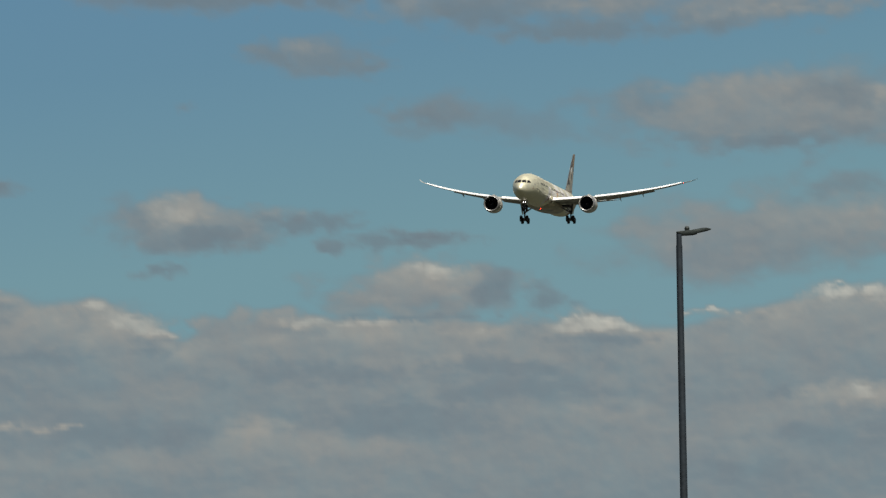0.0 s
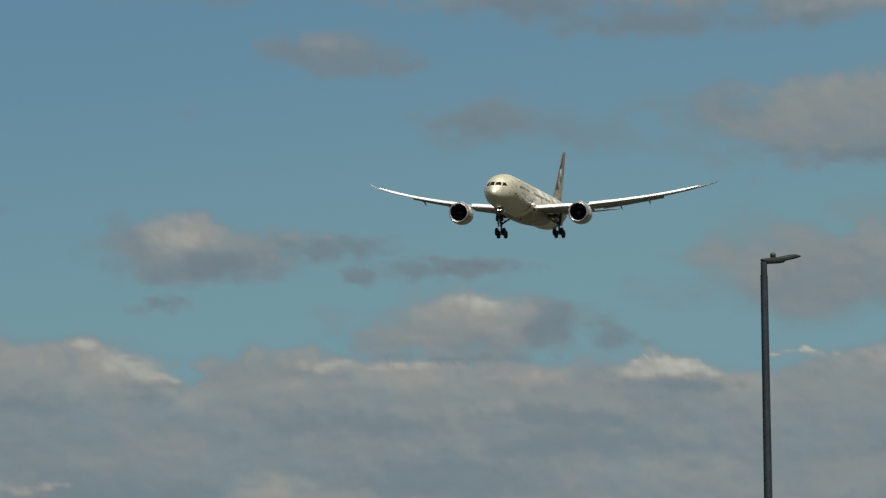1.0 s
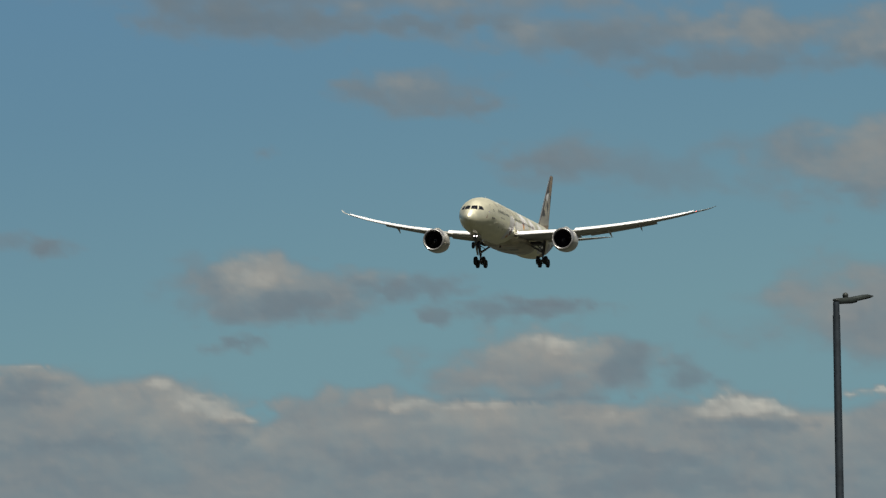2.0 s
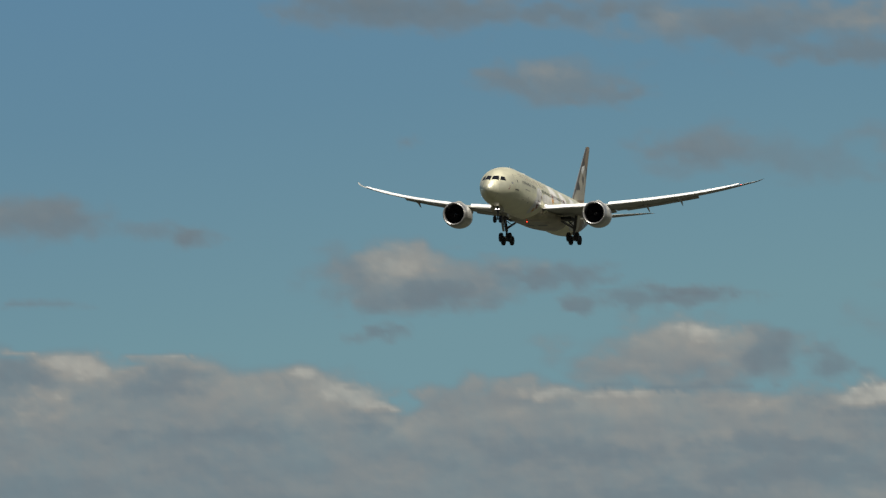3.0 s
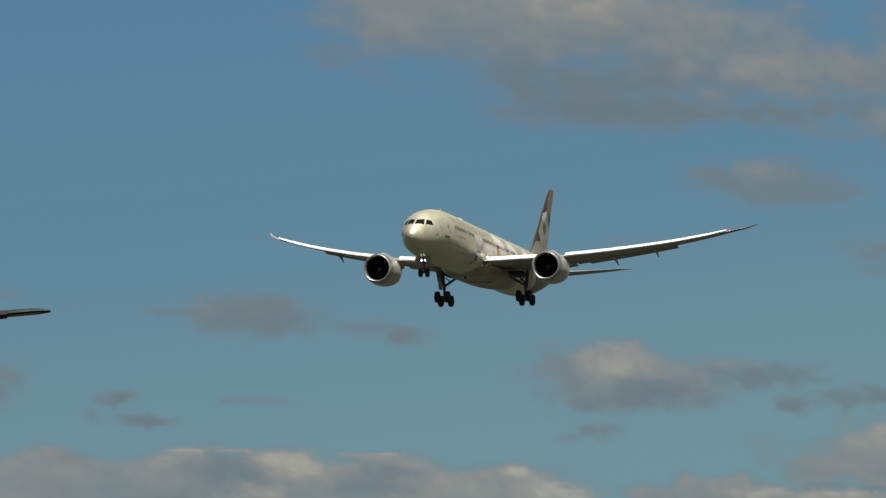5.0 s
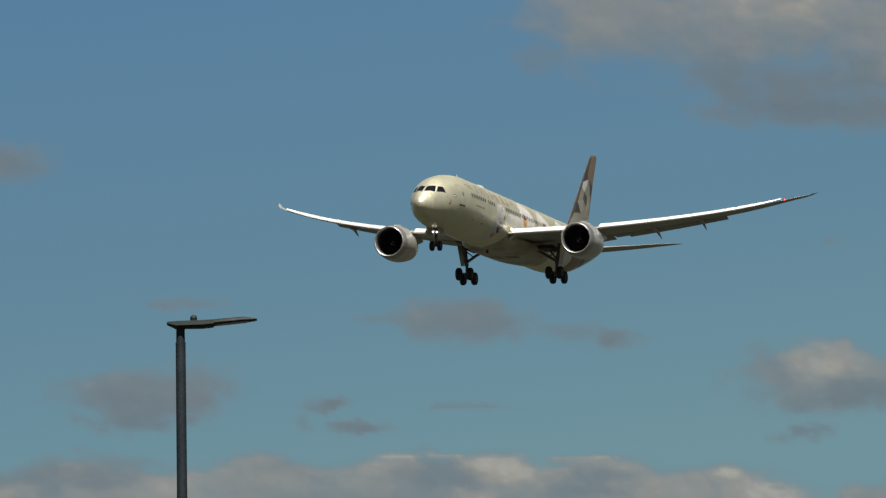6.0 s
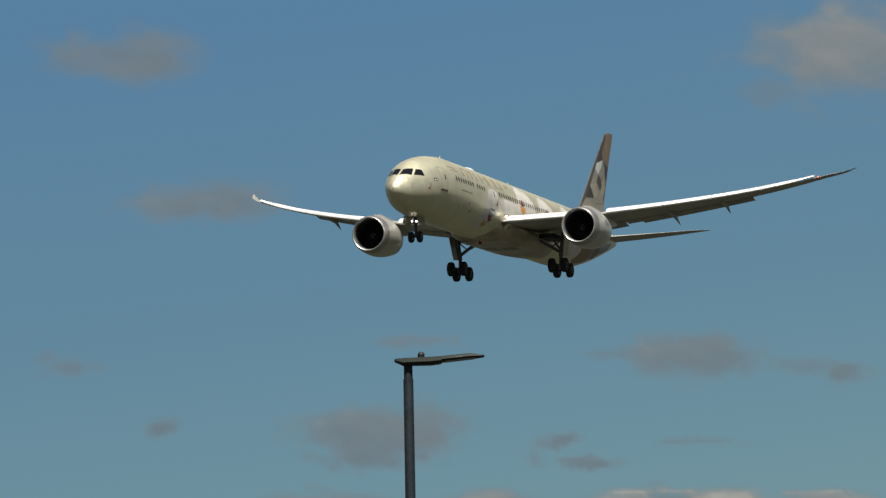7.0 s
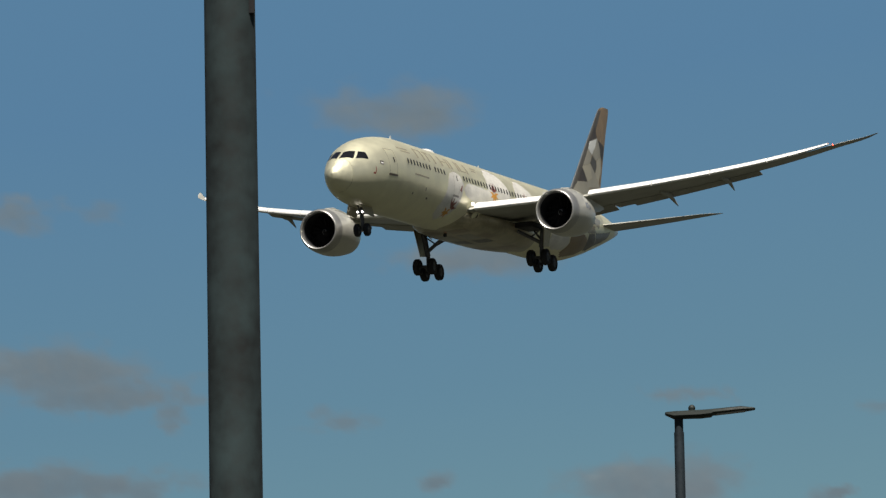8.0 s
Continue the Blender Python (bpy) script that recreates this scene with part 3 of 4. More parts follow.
ST = [0.0, 0.12, 0.4, 0.9, 1.6, 2.6, 4.0, 5.6, 7.5, 10, 14, 30, 41, 46, 50, 54, 58, 60.5, 61.6]
f_hw = curve_through(ST, [0.02, 0.34, 0.62, 0.93, 1.28, 1.73, 2.24, 2.60, 2.81, 2.885, 2.885, 2.885, 2.885, 2.74, 2.36, 1.75, 1.06, 0.56, 0.30])
f_top = curve_through(ST, [-1.08, -0.72, -0.42, -0.02, 0.45, 1.05, 1.78, 2.30, 2.66, 2.86, 2.87, 2.87, 2.87, 2.87, 2.82, 2.64, 2.28, 1.95, 1.72])
f_bot = curve_through(ST, [-1.12, -1.50, -1.82, -2.16, -2.44, -2.70, -2.92, -3.03, -3.09, -3.10, -3.10, -3.10, -3.10, -2.85, -2.15, -1.18, -0.10, 0.62, 0.98])
# widest height of the section: low in the nose
f_mid = curve_through(ST, [-1.10, -1.11, -1.10, -1.05, -0.95, -0.75, -0.45, -0.25, -0.15, -0.115, -0.115, -0.115, -0.115, 0.10, 0.46, 0.85, 1.16, 1.31, 1.35])


def skin(s, phi, lift=0.0):
    """A point of the fuselage skin: phi from 0 at port to 90 degrees at the top."""
    hw, zt, zb, zm = f_hw(s), f_top(s), f_bot(s), f_mid(s)
    c, q = math.cos(phi), math.sin(phi)
    h = zt - zm if q > 0 else zm - zb
    return Vector((X(s), (hw + lift) * c, zm + (h + lift) * q))


def skin_at(s, z, side=1, lift=0.0):
    zm = f_mid(s)
    h = f_top(s) - zm if z > zm else zm - f_bot(s)
    p = skin(s, math.asin(max(-1, min(1, (z - zm) / h))), lift)
    p.y *= side
    return p


stations = [0.0, 0.03, 0.07, 0.12, 0.2, 0.3, 0.42, 0.55, 0.7, 0.9, 1.1, 1.35, 1.6, 1.9, 2.25, 2.6, 3, 3.5, 4, 4.6, 5.2, 5.9, 6.7, 7.5, 8.5, 9.5] + [10.5 + k for k in range(31)] + [42 + 0.75 * k for k in range(26)] + [61.3, 61.6]
NSEG = 72


def shell(s_list):
    bm = bmesh.new()
    loft(bm, [[skin(s, 2 * math.pi * i / NSEG) for i in range(NSEG)] for s in s_list])
    return bm


part("radome", shell([s for s in stations if s <= 1.36]), RADOME, airliner, "glossy rounded sand nose cone")
fuselage = part("fuselage", shell([1.36] + [s for s in stations if s > 1.36 and s < 59.8] + [59.8]), SAND, airliner, "metallic sand-coloured fuselage")
part("tail_cone", shell([59.8] + [s for s in stations if s > 59.8]), NACELLE, airliner)

bm = bmesh.new()
loft(bm, [[skin(sv, 2 * math.pi * i / NSEG, 0.006) for i in range(NSEG)] for sv in (1.355, 1.372)], False, False)
part("radome_seam", bm, SAND_DARK, airliner)

# belly fairing, its sand darkened to paint in the shade beneath
bm = bmesh.new()
fair_w = curve_through([19.5, 21, 24, 28, 33, 36, 38.5], [0.9, 2.2, 3.15, 3.3, 3.25, 2.5, 0.8])
fair_z = curve_through([19.5, 21, 24, 28, 33, 36, 38.5], [-3.06, -3.12, -3.17, -3.19, -3.16, -3.11, -3.02])
rings = []
for k in range(25):
    s = 19.5 + 19 * k / 24
    w, zb = fair_w(s), fair_z(s)
    rings.append([(X(s), w * math.copysign(abs(math.cos(a)) ** 0.7, math.cos(a)), -1.9 + (zb + 1.9) * abs(math.sin(a)) ** 0.75 * (1 if math.sin(a) > 0 else -0.25)) for a in [2 * math.pi * i / 40 for i in range(40)]])
loft(bm, rings)
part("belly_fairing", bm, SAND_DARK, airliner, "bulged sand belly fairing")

# patches of other tones on the underside of the fairing
for s0, s1, y0, y1, paint in ((21.4, 23.2, 0.5, 1.9, TAN), (24.0, 26.6, 0.3, 1.5, STONE), (25.2, 27.4, 1.7, 2.4, TAN), (27.4, 29.2, 0.25, 1.6, TAUPE), (32.4, 34.6, 0.3, 1.7, TAN)):
    for side in (1, -1):
        bm = bmesh.new()
        grid = [[(X(s), side * y, -1.9 + (fair_z(s) + 1.9) * max(0.0, 1 - (y / fair_w(s)) ** (2 / 0.7)) ** 0.375 - 0.012) for y in (y0, (y0 + y1) / 2, y1)] for s in (s0, (s0 + s1) / 2, s1)]
        vs = [[bm.verts.new(p) for p in row] for row in grid]
        for i in range(2):
            for j in range(2):
                bm.faces.new((vs[i][j], vs[i + 1][j], vs[i + 1][j + 1], vs[i][j + 1]))
        part("belly_patch", bm, paint, airliner)

# cooling-air inlets low on the fairing
for side in (1, -1):
    bm = bmesh.new()
    rings = [[(X(sv), side * (2.62 + dy * w + off), -1.98 + dz * w) for dy, dz in ((-0.30, -0.42), (0.08, 0.02), (0.30, 0.42), (-0.02, 0.10))] for sv, w, off in ((21.6, 0.35, 0.10), (22.4, 1.0, 0.16), (22.6, 1.0, 0.14), (24.2, 0.3, 0.05))]
    loft(bm, rings)
    part("inlet_fairing", bm, SAND, airliner)
    bm = bmesh.new()
    # near-black plate: the opening's inner shade is given by its colour
    plate(bm, [(X(22.35), side * 2.60, -2.30), (X(22.35), side * 2.92, -1.98), (X(22.30), side * 2.98, -1.62), (X(22.30), side * 2.70, -1.90)], 0.03)
    part("air_inlet", bm, DARK, airliner, "dark cooling-air inlet")

# cockpit glazing: three panes a side laid on the nose
def patch(inside, s0, s1, z0, z1, step, lift, side=1):
    """A thin panel lying on the fuselage skin where inside(s, z) holds."""
    bm = bmesh.new()
    ns, nz = max(1, round((s1 - s0) / step)), max(1, round((z1 - z0) / step))
    grid = {}

    def vert(i, j):
        if (i, j) not in grid:
            grid[i, j] = bm.verts.new(skin_at(s0 + (s1 - s0) * i / ns, z0 + (z1 - z0) * j / nz, side, lift))
        return grid[i, j]
    for i in range(ns):
        for j in range(nz):
            if inside(s0 + (s1 - s0) * (i + 0.5) / ns, z0 + (z1 - z0) * (j + 0.5) / nz):
                bm.faces.new((vert(i, j), vert(i + 1, j), vert(i + 1, j + 1), vert(i, j + 1)))
    return bm


def poly_inside(pts):
    def f(x, y):
        hit = False
        for (x0, y0), (x1, y1) in zip(pts, pts[1:] + pts[:1]):
            if (y0 > y) != (y1 > y) and x < (x1 - x0) * (y - y0) / (y1 - y0) + x0:
                hit = not hit
        return hit
    return f


def skin_quad(corners, lift, n=6):
    """A pane between four (station, phi) corners, on the skin: low front, low back, high back, high front."""
    bm = bmesh.new()
    (a0, b0), (a1, b1), (a2, b2), (a3, b3) = corners
    vs = []
    for j in range(n + 1):
        for i in range(n + 1):
            u, v = i / n, j / n
            s = (a0 * (1 - u) + a1 * u) * (1 - v) + (a3 * (1 - u) + a2 * u) * v
            p = (b0 * (1 - u) + b1 * u) * (1 - v) + (b3 * (1 - u) + b2 * u) * v
            vs.append(bm.verts.new(skin(s, radians(p), lift)))
    for j in range(n):
        for i in range(n):
            k = j * (n + 1) + i
            bm.faces.new((vs[k], vs[k + 1], vs[k + n + 2], vs[k + n + 1]))
    return bm


for side in (1, -1):
    for corners in (((1.14, 85.0), (1.86, 46.5), (2.66, 62.0), (2.14, 86.6)), ((2.06, 43.0), (3.10, 26.5), (3.22, 45.0), (2.79, 56.6))):
        cs = corners if side > 0 else tuple((s, 180 - p) for s, p in corners)
        part("cockpit_window", skin_quad(cs, 0.012), GLASS, fuselage, "dark cockpit window pane")

# cabin windows
def window_mesh():
    bm = bmesh.new()
    ring = []
    for k in range(16):
        a = 2 * math.pi * k / 16
        ring.append((0.12 * math.copysign(abs(math.cos(a)) ** 0.6, math.cos(a)), 0.70 + 0.215 * math.copysign(abs(math.sin(a)) ** 0.6, math.sin(a))))
    vs = []
    for x, z in ring:
        p = skin_at(20, z, 1, 0.024)
        vs.append(bm.verts.new((x, p.y, p.z)))
    bm.faces.new(vs)
    return mesh_of("cabin_window", bm, CABIN, False)


pane = window_mesh()
rows = [8.45 + 0.62 * k for k in range(8)] + [13.95 + 0.62 * k for k in range(4)] + [19.85 + 0.62 * k for k in range(23)] + [37.5 + 0.62 * k for k in range(16)]
for s in rows:
    for side in (1, -1):
        w = new("cabin_window", pane)
        w.parent = fuselage
        w.matrix_basis = pose(X(s), 0, 0, 0, 0, 0 if side > 0 else 180)

# doors: seams, sill and a small window
for s, z0, z1, w in ((5.9, -0.62, 1.35, 1.15), (18.1, -0.85, 1.05, 1.05), (35.8, -0.85, 1.05, 1.0), (50.3, -0.3, 1.5, 1.0)):
    for side in (1, -1):
        e = 0.035
        fr = lambda x, z, s=s, z0=z0, z1=z1, w=w: not (s - w / 2 + e < x < s + w / 2 - e and z0 + e < z < z1 - e)
        door = part("door", patch(fr, s - w / 2, s + w / 2, z0, z1, 0.035, 0.007, side), LINE, fuselage, "cabin door outlined by a thin seam")
        part("sill", patch(lambda x, z: True, s - w / 2 - 0.1, s + w / 2 + 0.05, z0 - 0.14, z0, 0.07, 0.02, side), BROWN, door)
        part("door_window", patch(lambda x, z: True, s + 0.16, s + 0.32, 0.30, 0.72, 0.08, 0.009, side), CABIN, door)

def spikes(s, z, rs, rz, a0, a1, n):
    """A fan of pointed petals about a centre, between two angles (90 is up, 0 is aft)."""
    pts = [(s, z)]
    for k in range(2 * n + 1):
        a, r = radians(a0 + (a1 - a0) * k / (2 * n)), 1.0 if k % 2 else 0.42
        pts.append((s + rs * r * math.cos(a), z + rz * r * math.sin(a)))
    return pts


# lettering as plain bars and painted shapes
for side in (1, -1):
    strokes = []
    for k, (thin, tall) in enumerate(((0.5, 2), (0.3, 1), (0.3, 1), (0.55, 2), (0.55, 2), (0.55, 2))):
        at = (10.9, 13.2, 14.5, 15.9, 17.9, 19.8)[k]
        strokes += [(at + 2.6 * thin * j, at + 2.6 * thin * j + 0.34, 1.24, 2.06) for j in range(tall)]      # upright bars
    strokes += [(11.2, 12.2, 1.95, 2.08), (12.9, 14.0, 1.93, 2.06), (16.2, 17.2, 1.60, 1.72), (20.1, 21.1, 1.26, 1.38), (7.6, 9.4, 1.62, 1.74), (8.0, 9.6, 1.40, 1.50),
                (22.6, 23.6, 1.62, 1.74), (22.8, 23.9, 1.84, 1.95), (9.6, 12.4, -0.24, -0.12)]
    for a, b, z0, z1 in strokes:
        part("lettering_bar", patch(lambda x, z: True, a, b, z0, z1, 0.12, 0.006, side), LETTER, fuselage, "pale gold bar of lettering")
    blobs = [
        ("painted_patch", PETAL, [(16.4, 0.1), (16.9, 0.75), (17.6, 0.95), (18.4, 1.0), (19.2, 0.8), (19.6, 0.2), (19.4, -0.6), (19.0, -1.5), (18.3, -2.3), (16.8, -2.8), (15.7, -2.5), (15.5, -2.0), (16.0, -1.1)], 0.005),
        ("painted_patch", PETAL, [(19.6, -0.1), (20.4, 0.35), (22.0, 0.45), (24.5, 0.35), (26.0, 0.5), (26.0, -1.0), (22.0, -1.0), (20.0, -0.6)], 0.005),
        ("painted_patch", PETAL, [(24.8, 0.5), (25.2, 1.7), (26.2, 2.25), (27.4, 2.35), (28.6, 2.0), (29.4, 1.3), (29.8, 0.6), (29.6, 0.0), (26.5, -0.1)], 0.005),
        ("painted_patch", PETAL, [(30.9, 0.6), (31.4, 1.5), (32.4, 2.05), (33.6, 2.0), (34.8, 1.4), (35.4, 0.6), (35.2, -0.2), (31.4, -0.2)], 0.005),
        ("painted_patch", PETAL, [(37.6, 0.6), (38.2, 1.6), (39.5, 2.1), (40.8, 1.6), (41.4, 0.6), (41.0, -0.6), (38.0, -0.6)], 0.005),
        ("painted_flower", ORANGE, spikes(26.1, 0.15, 0.95, 0.75, 150, 390, 6), 0.010),
        ("painted_flower", MAROON, spikes(26.1, 0.30, 0.95, 0.80, 20, 160, 4), 0.013),
        ("painted_flower", ORANGE, spikes(17.5, -2.15, 0.75, 0.50, 120, 420, 6), 0.010),
        ("painted_flower", MAROON, spikes(17.8, -1.85, 1.15, 0.95, -10, 130, 4), 0.013),
        ("painted_patch", MAROON, [(18.8, -0.4), (19.3, 0.1), (19.2, -0.5)], 0.010),
        ("painted_flower", MAROON, spikes(33.2, 0.6, 0.8, 0.5, 20, 160, 3), 0.010),
        ("painted_patch", PINK, [(43.0, -0.4), (44.0, 0.6), (46.0, 1.0), (47.5, 0.4), (46.0, -0.3), (43.4, -0.5)], 0.005),
        ("painted_patch", PETAL, [(39.5, -0.9), (43.3, -0.8), (44.2, -1.7), (43.6, -2.3), (41.5, -2.5), (39.8, -2.2)], 0.005),
        ("painted_patch", BRONZE, [(43.4, -0.6), (46.0, -0.4), (48.8, -0.9), (49.4, -1.6), (47.8, -2.2), (45.0, -2.7), (43.6, -2.5), (44.3, -1.7)], 0.010),
        ("painted_patch", BROWN, [(48.9, -0.4), (51.0, -0.2), (52.4, -0.9), (50.5, -1.6), (49.3, -1.7), (48.9, -1.0)], 0.012),
        ("painted_patch", TAN, [(46.2, 0.3), (50.0, 0.6), (51.2, -0.1), (48.9, -0.4), (46.0, -0.4)], 0.008),
        ("painted_patch", STONE, [(48.2, 1.1), (51.0, 1.3), (53.0, 1.2), (52.2, 0.4), (49.8, 0.7)], 0.005),
        ("painted_patch", TAUPE, [(51.2, -0.1), (53.6, 0.2), (55.8, 0.5), (57.4, 0.8), (56.6, 0.1), (54.4, -0.5), (52.4, -0.95)], 0.010)]
    for nm, mat, pts, lift in blobs:
        ss, zs = [p[0] for p in pts], [p[1] for p in pts]
        part(nm, patch(poly_inside(pts), min(ss), max(ss), min(zs), max(zs), 0.05 if nm == "painted_flower" else 0.09, lift, side), mat, fuselage, "painted livery shape")
    # probe, flag mark and small ports near the nose
    for a, b, z0, z1, m in ((4.2, 4.6, -0.04, 0.24, BROWN), (4.28, 4.52, 0.02, 0.14, WHITE), (3.6, 3.67, -0.75, -0.30, MAROON), (3.35, 3.6, -0.85, -0.72, MAROON), (12.0, 12.12, -1.2, -0.95, BROWN), (9.8, 9.95, -1.7, -1.55, BROWN), (12.6, 12.9, -1.75, -1.62, BROWN)):
        part("marking", patch(lambda x, z: True, a, b, z0, z1, 0.06, 0.008 + (0.004 if m is WHITE else 0), side), m, fuselage)

# aerials on the crown
for s, l, h in ((11.6, 0.5, 0.45), (30, 0.5, 0.4)):
    bm = bmesh.new()
    z = f_top(s) - 0.03
    loft(bm, [[(X(s) + l * k, 0.03 * c, z) for k, c in ((0.5, 0), (0, 1), (-0.5, 0), (0, -1))], [(X(s) - 0.15 + 0.35 * l * k, 0.015 * c, z + h) for k, c in ((0.5, 0), (0, 1), (-0.5, 0), (0, -1))]])
    part("aerial", bm, WHITE, airliner)
bm = bmesh.new()
rings = []
for k in range(9):
    u = k / 8
    w, h = 0.55 * math.sin(math.pi * (0.06 + 0.88 * u)), 0.40 * math.sin(math.pi * (0.06 + 0.88 * u)) ** 0.7
    rings.append([(X(17.5 + 3.2 * u), w * math.cos(math.pi * i / 10), 2.78 + h * math.sin(math.pi * i / 10)) for i in range(11)])
loft(bm, rings)
part("satcom_dome", bm, WHITE, airliner, "low white aerial dome")


# ---- wings ----
SPAN_Y = [0.0, 2.9, 6.0, 10.0, 14.0, 18.0, 22.0, 25.5, 27.5, 28.6, 29.4, 30.08]
w_le = curve_through(SPAN_Y, [19.6, 21.4, 23.5, 26.0, 28.55, 31.1, 33.65, 35.9, 37.15, 38.3, 39.9, 41.75])
w_te = curve_through(SPAN_Y, [34.0, 34.0, 33.8, 33.9, 34.8, 36.0, 37.3, 38.5, 39.4, 40.3, 41.2, 42.1])
w_z = curve_through(SPAN_Y, [-1.75, -1.55, -1.15, -0.62, 0.06, 0.86, 1.78, 2.75, 3.42, 3.85, 4.28, 4.85])
w_tk = curve_through(SPAN_Y, [0.13, 0.125, 0.115, 0.105, 0.10, 0.10, 0.095, 0.09, 0.085, 0.08, 0.07, 0.06])
PROF = [0.0, 0.005, 0.015, 0.035, 0.07, 0.12, 0.2, 0.3, 0.42, 0.55, 0.68, 0.8, 0.9, 0.97, 1.0]


def thick(u):
    return 5 * (0.2969 * math.sqrt(u) - 0.126 * u - 0.3516 * u * u + 0.2843 * u ** 3 - 0.1036 * u ** 4)


def aerofoil(s0, s1, y, z, tk, side, twist=0.0, u0=0.0, u1=1.0, grow=0.0):
    """Section in the x-z plane between chord fractions u0 and u1."""
    ch = s1 - s0
    us = [u0 + (u1 - u0) * k for k in PROF]
    up = [(u, thick(u) * tk * 0.55 + 0.02 * math.sin(math.pi * min(1, u)) + grow / ch) for u in us]
    lo = [(u, -thick(u) * tk * 0.45 + 0.01 * math.sin(math.pi * min(1, u)) - grow / ch) for u in us[1:]]
    pts = []
    for u, h in up[::-1] + lo:
        x, zz = u * ch, h * ch
        pts.append((X(s0 + x - (grow if u < 0.02 else 0)), side * y, z + zz - u * ch * twist))
    return pts


def twist_at(y):
    return radians(-1.2) - radians(2.8) * y / 30


def wing(side):
    ys = [1.6, 2.9, 4, 5, 6, 7, 8, 9, 10, 11, 12, 13, 14.5, 16, 17.5, 19, 20.5, 22, 23.5, 25, 26.2, 27.2, 27.9, 28.6, 29.1, 29.5, 29.85, 30.08]
    bm = bmesh.new()
    loft(bm, [aerofoil(w_le(y), w_te(y), y, w_z(y), w_tk(y), side, twist_at(y)) for y in ys])
    w = part("wing", bm, WING_GREY, airliner, "long swept grey wing curving up to a raked tip")
    # drooped leading-edge slats in bare bright metal
    for y0, y1 in ((3.2, 8.7), (10.9, 15.2), (15.26, 19.2), (19.26, 23.2), (23.26, 27.4)):
        bm = bmesh.new()
        ringset = []
        for k in range(9):
            y = y0 + (y1 - y0) * k / 8
            ch = w_te(y) - w_le(y)
            tall, long = 0.14 + 0.012 * ch, 0.42 + 0.045 * ch
            if y > 25:      # thins out towards the tip
                tall, long = tall * (1 - 0.22 * (y - 25)), long * (1 - 0.15 * (y - 25))
            xc, zc = X(w_le(y) + 0.10 * long), w_z(y) + 0.20
            sec = []
            for i in range(20):
                a = 2 * math.pi * i / 20
                fx, fz = long * math.cos(a), tall * math.sin(a) * (1.0 if math.cos(a) > 0 else 1.0 + 0.75 * math.cos(a))
                sec.append((xc + fx * 0.92 + fz * 0.3, side * y, zc + fz - 0.28 * fx))
            ringset.append(sec)
        loft(bm, ringset)
        part("slat", bm, BRIGHT, w, "bright bare-metal leading-edge slat")
    # lowered flaps
    for y0, y1, drop in ((3.3, 10.25, 13), (10.30, 11.66, 4), (11.72, 21.6, 11.5)):
        bm = bmesh.new()
        ringset = []
        for k in range(7):
            y = y0 + (y1 - y0) * k / 6
            ch = w_te(y) - w_le(y)
            fc = (0.75 if y0 == 10.32 else 1.35) + 0.04 * (11 - min(y, 20))
            q = radians(drop)
            zt = w_z(y) - ch * twist_at(y) - 0.06
            sec = []
            for u, h in [(u, thick(u) * 0.10 + 0.01) for u in PROF[::-1]] + [(u, -thick(u) * 0.05) for u in PROF[1:]]:
                a, b = u * fc, h * fc
                sec.append((X(w_te(y) - 0.35 + a * math.cos(q) + b * math.sin(q)), side * y, zt - a * math.sin(q) + b * math.cos(q)))
            ringset.append(sec)
        loft(bm, ringset)
        part("flap", bm, FLAP_GREY, w, "lowered grey trailing-edge flap")
    # aileron hinge fairings
    for y, ln in ((6.5, 4.2), (14.6, 4.2), (19.3, 3.2)):
        bm = bmesh.new()
        ringset = []
        zc = w_z(y) - 0.8 * (w_te(y) - w_le(y)) * twist_at(y)
        for k in range(12):
            u = k / 11
            r = 0.24 * math.sin(math.pi * min(0.97, 0.05 + u * 0.93)) ** 0.6 * (1 - 0.35 * u)
            s = w_te(y) - 2.3 + ln * u
            z = zc - 0.15 - 0.02 * u - 1.5 * max(0, u - 0.5) ** 1.2
            ringset.append([(X(s), side * y + 0.75 * r * math.cos(2 * math.pi * i / 14), z + r * 1.25 * math.sin(2 * math.pi * i / 14)) for i in range(14)])
        loft(bm, ringset)
        part("flap_fairing", bm, WING_GREY, w, "pointed flap track fairing")
    # lights
    bm = bmesh.new()
    y = 27.7
    bmesh.ops.create_uvsphere(bm, u_segments=12, v_segments=8, radius=0.05, matrix=Matrix.Translation((X(w_le(y) + 0.03), side * y, w_z(y) + 0.03)))
    part("wingtip_light", bm, GLOW_R if side > 0 else NACELLE, w, "small red navigation light" if side > 0 else "")
    bm = bmesh.new()
    bmesh.ops.create_uvsphere(bm, u_segments=16, v_segments=10, radius=0.11, matrix=Matrix.Translation((X(20.72), side * 3.16, -1.24)))
    part("landing_light", bm, GLOW_W if side > 0 else GLASS, w, "bright round landing light" if side > 0 else "")
    return w


for side in (1, -1):
    wing(side)


# ---- engines ----
def blade_mesh():
    """One swept, twisted blade standing out along +y from the engine's axis."""
    bm = bmesh.new()
    rings = []
    for j in range(6):
        r = 0.34 + 1.06 * j / 5
        lean = 0.056 * math.sin(math.pi * j / 5)
        half = (0.10 + 0.05 * j / 5) / r * (1.0 - 0.05 * j)
        ring = []
        for dx, da in ((0.175, -half), (-0.145, half), (-0.175, half), (0.145, -half)):
            ring.append((dx, r * math.cos(lean + da), r * math.sin(lean + da)))
        rings.append(ring)
    loft(bm, rings)
    return mesh_of("fan_blade", bm, BLADE, False)


fan_blade = blade_mesh()


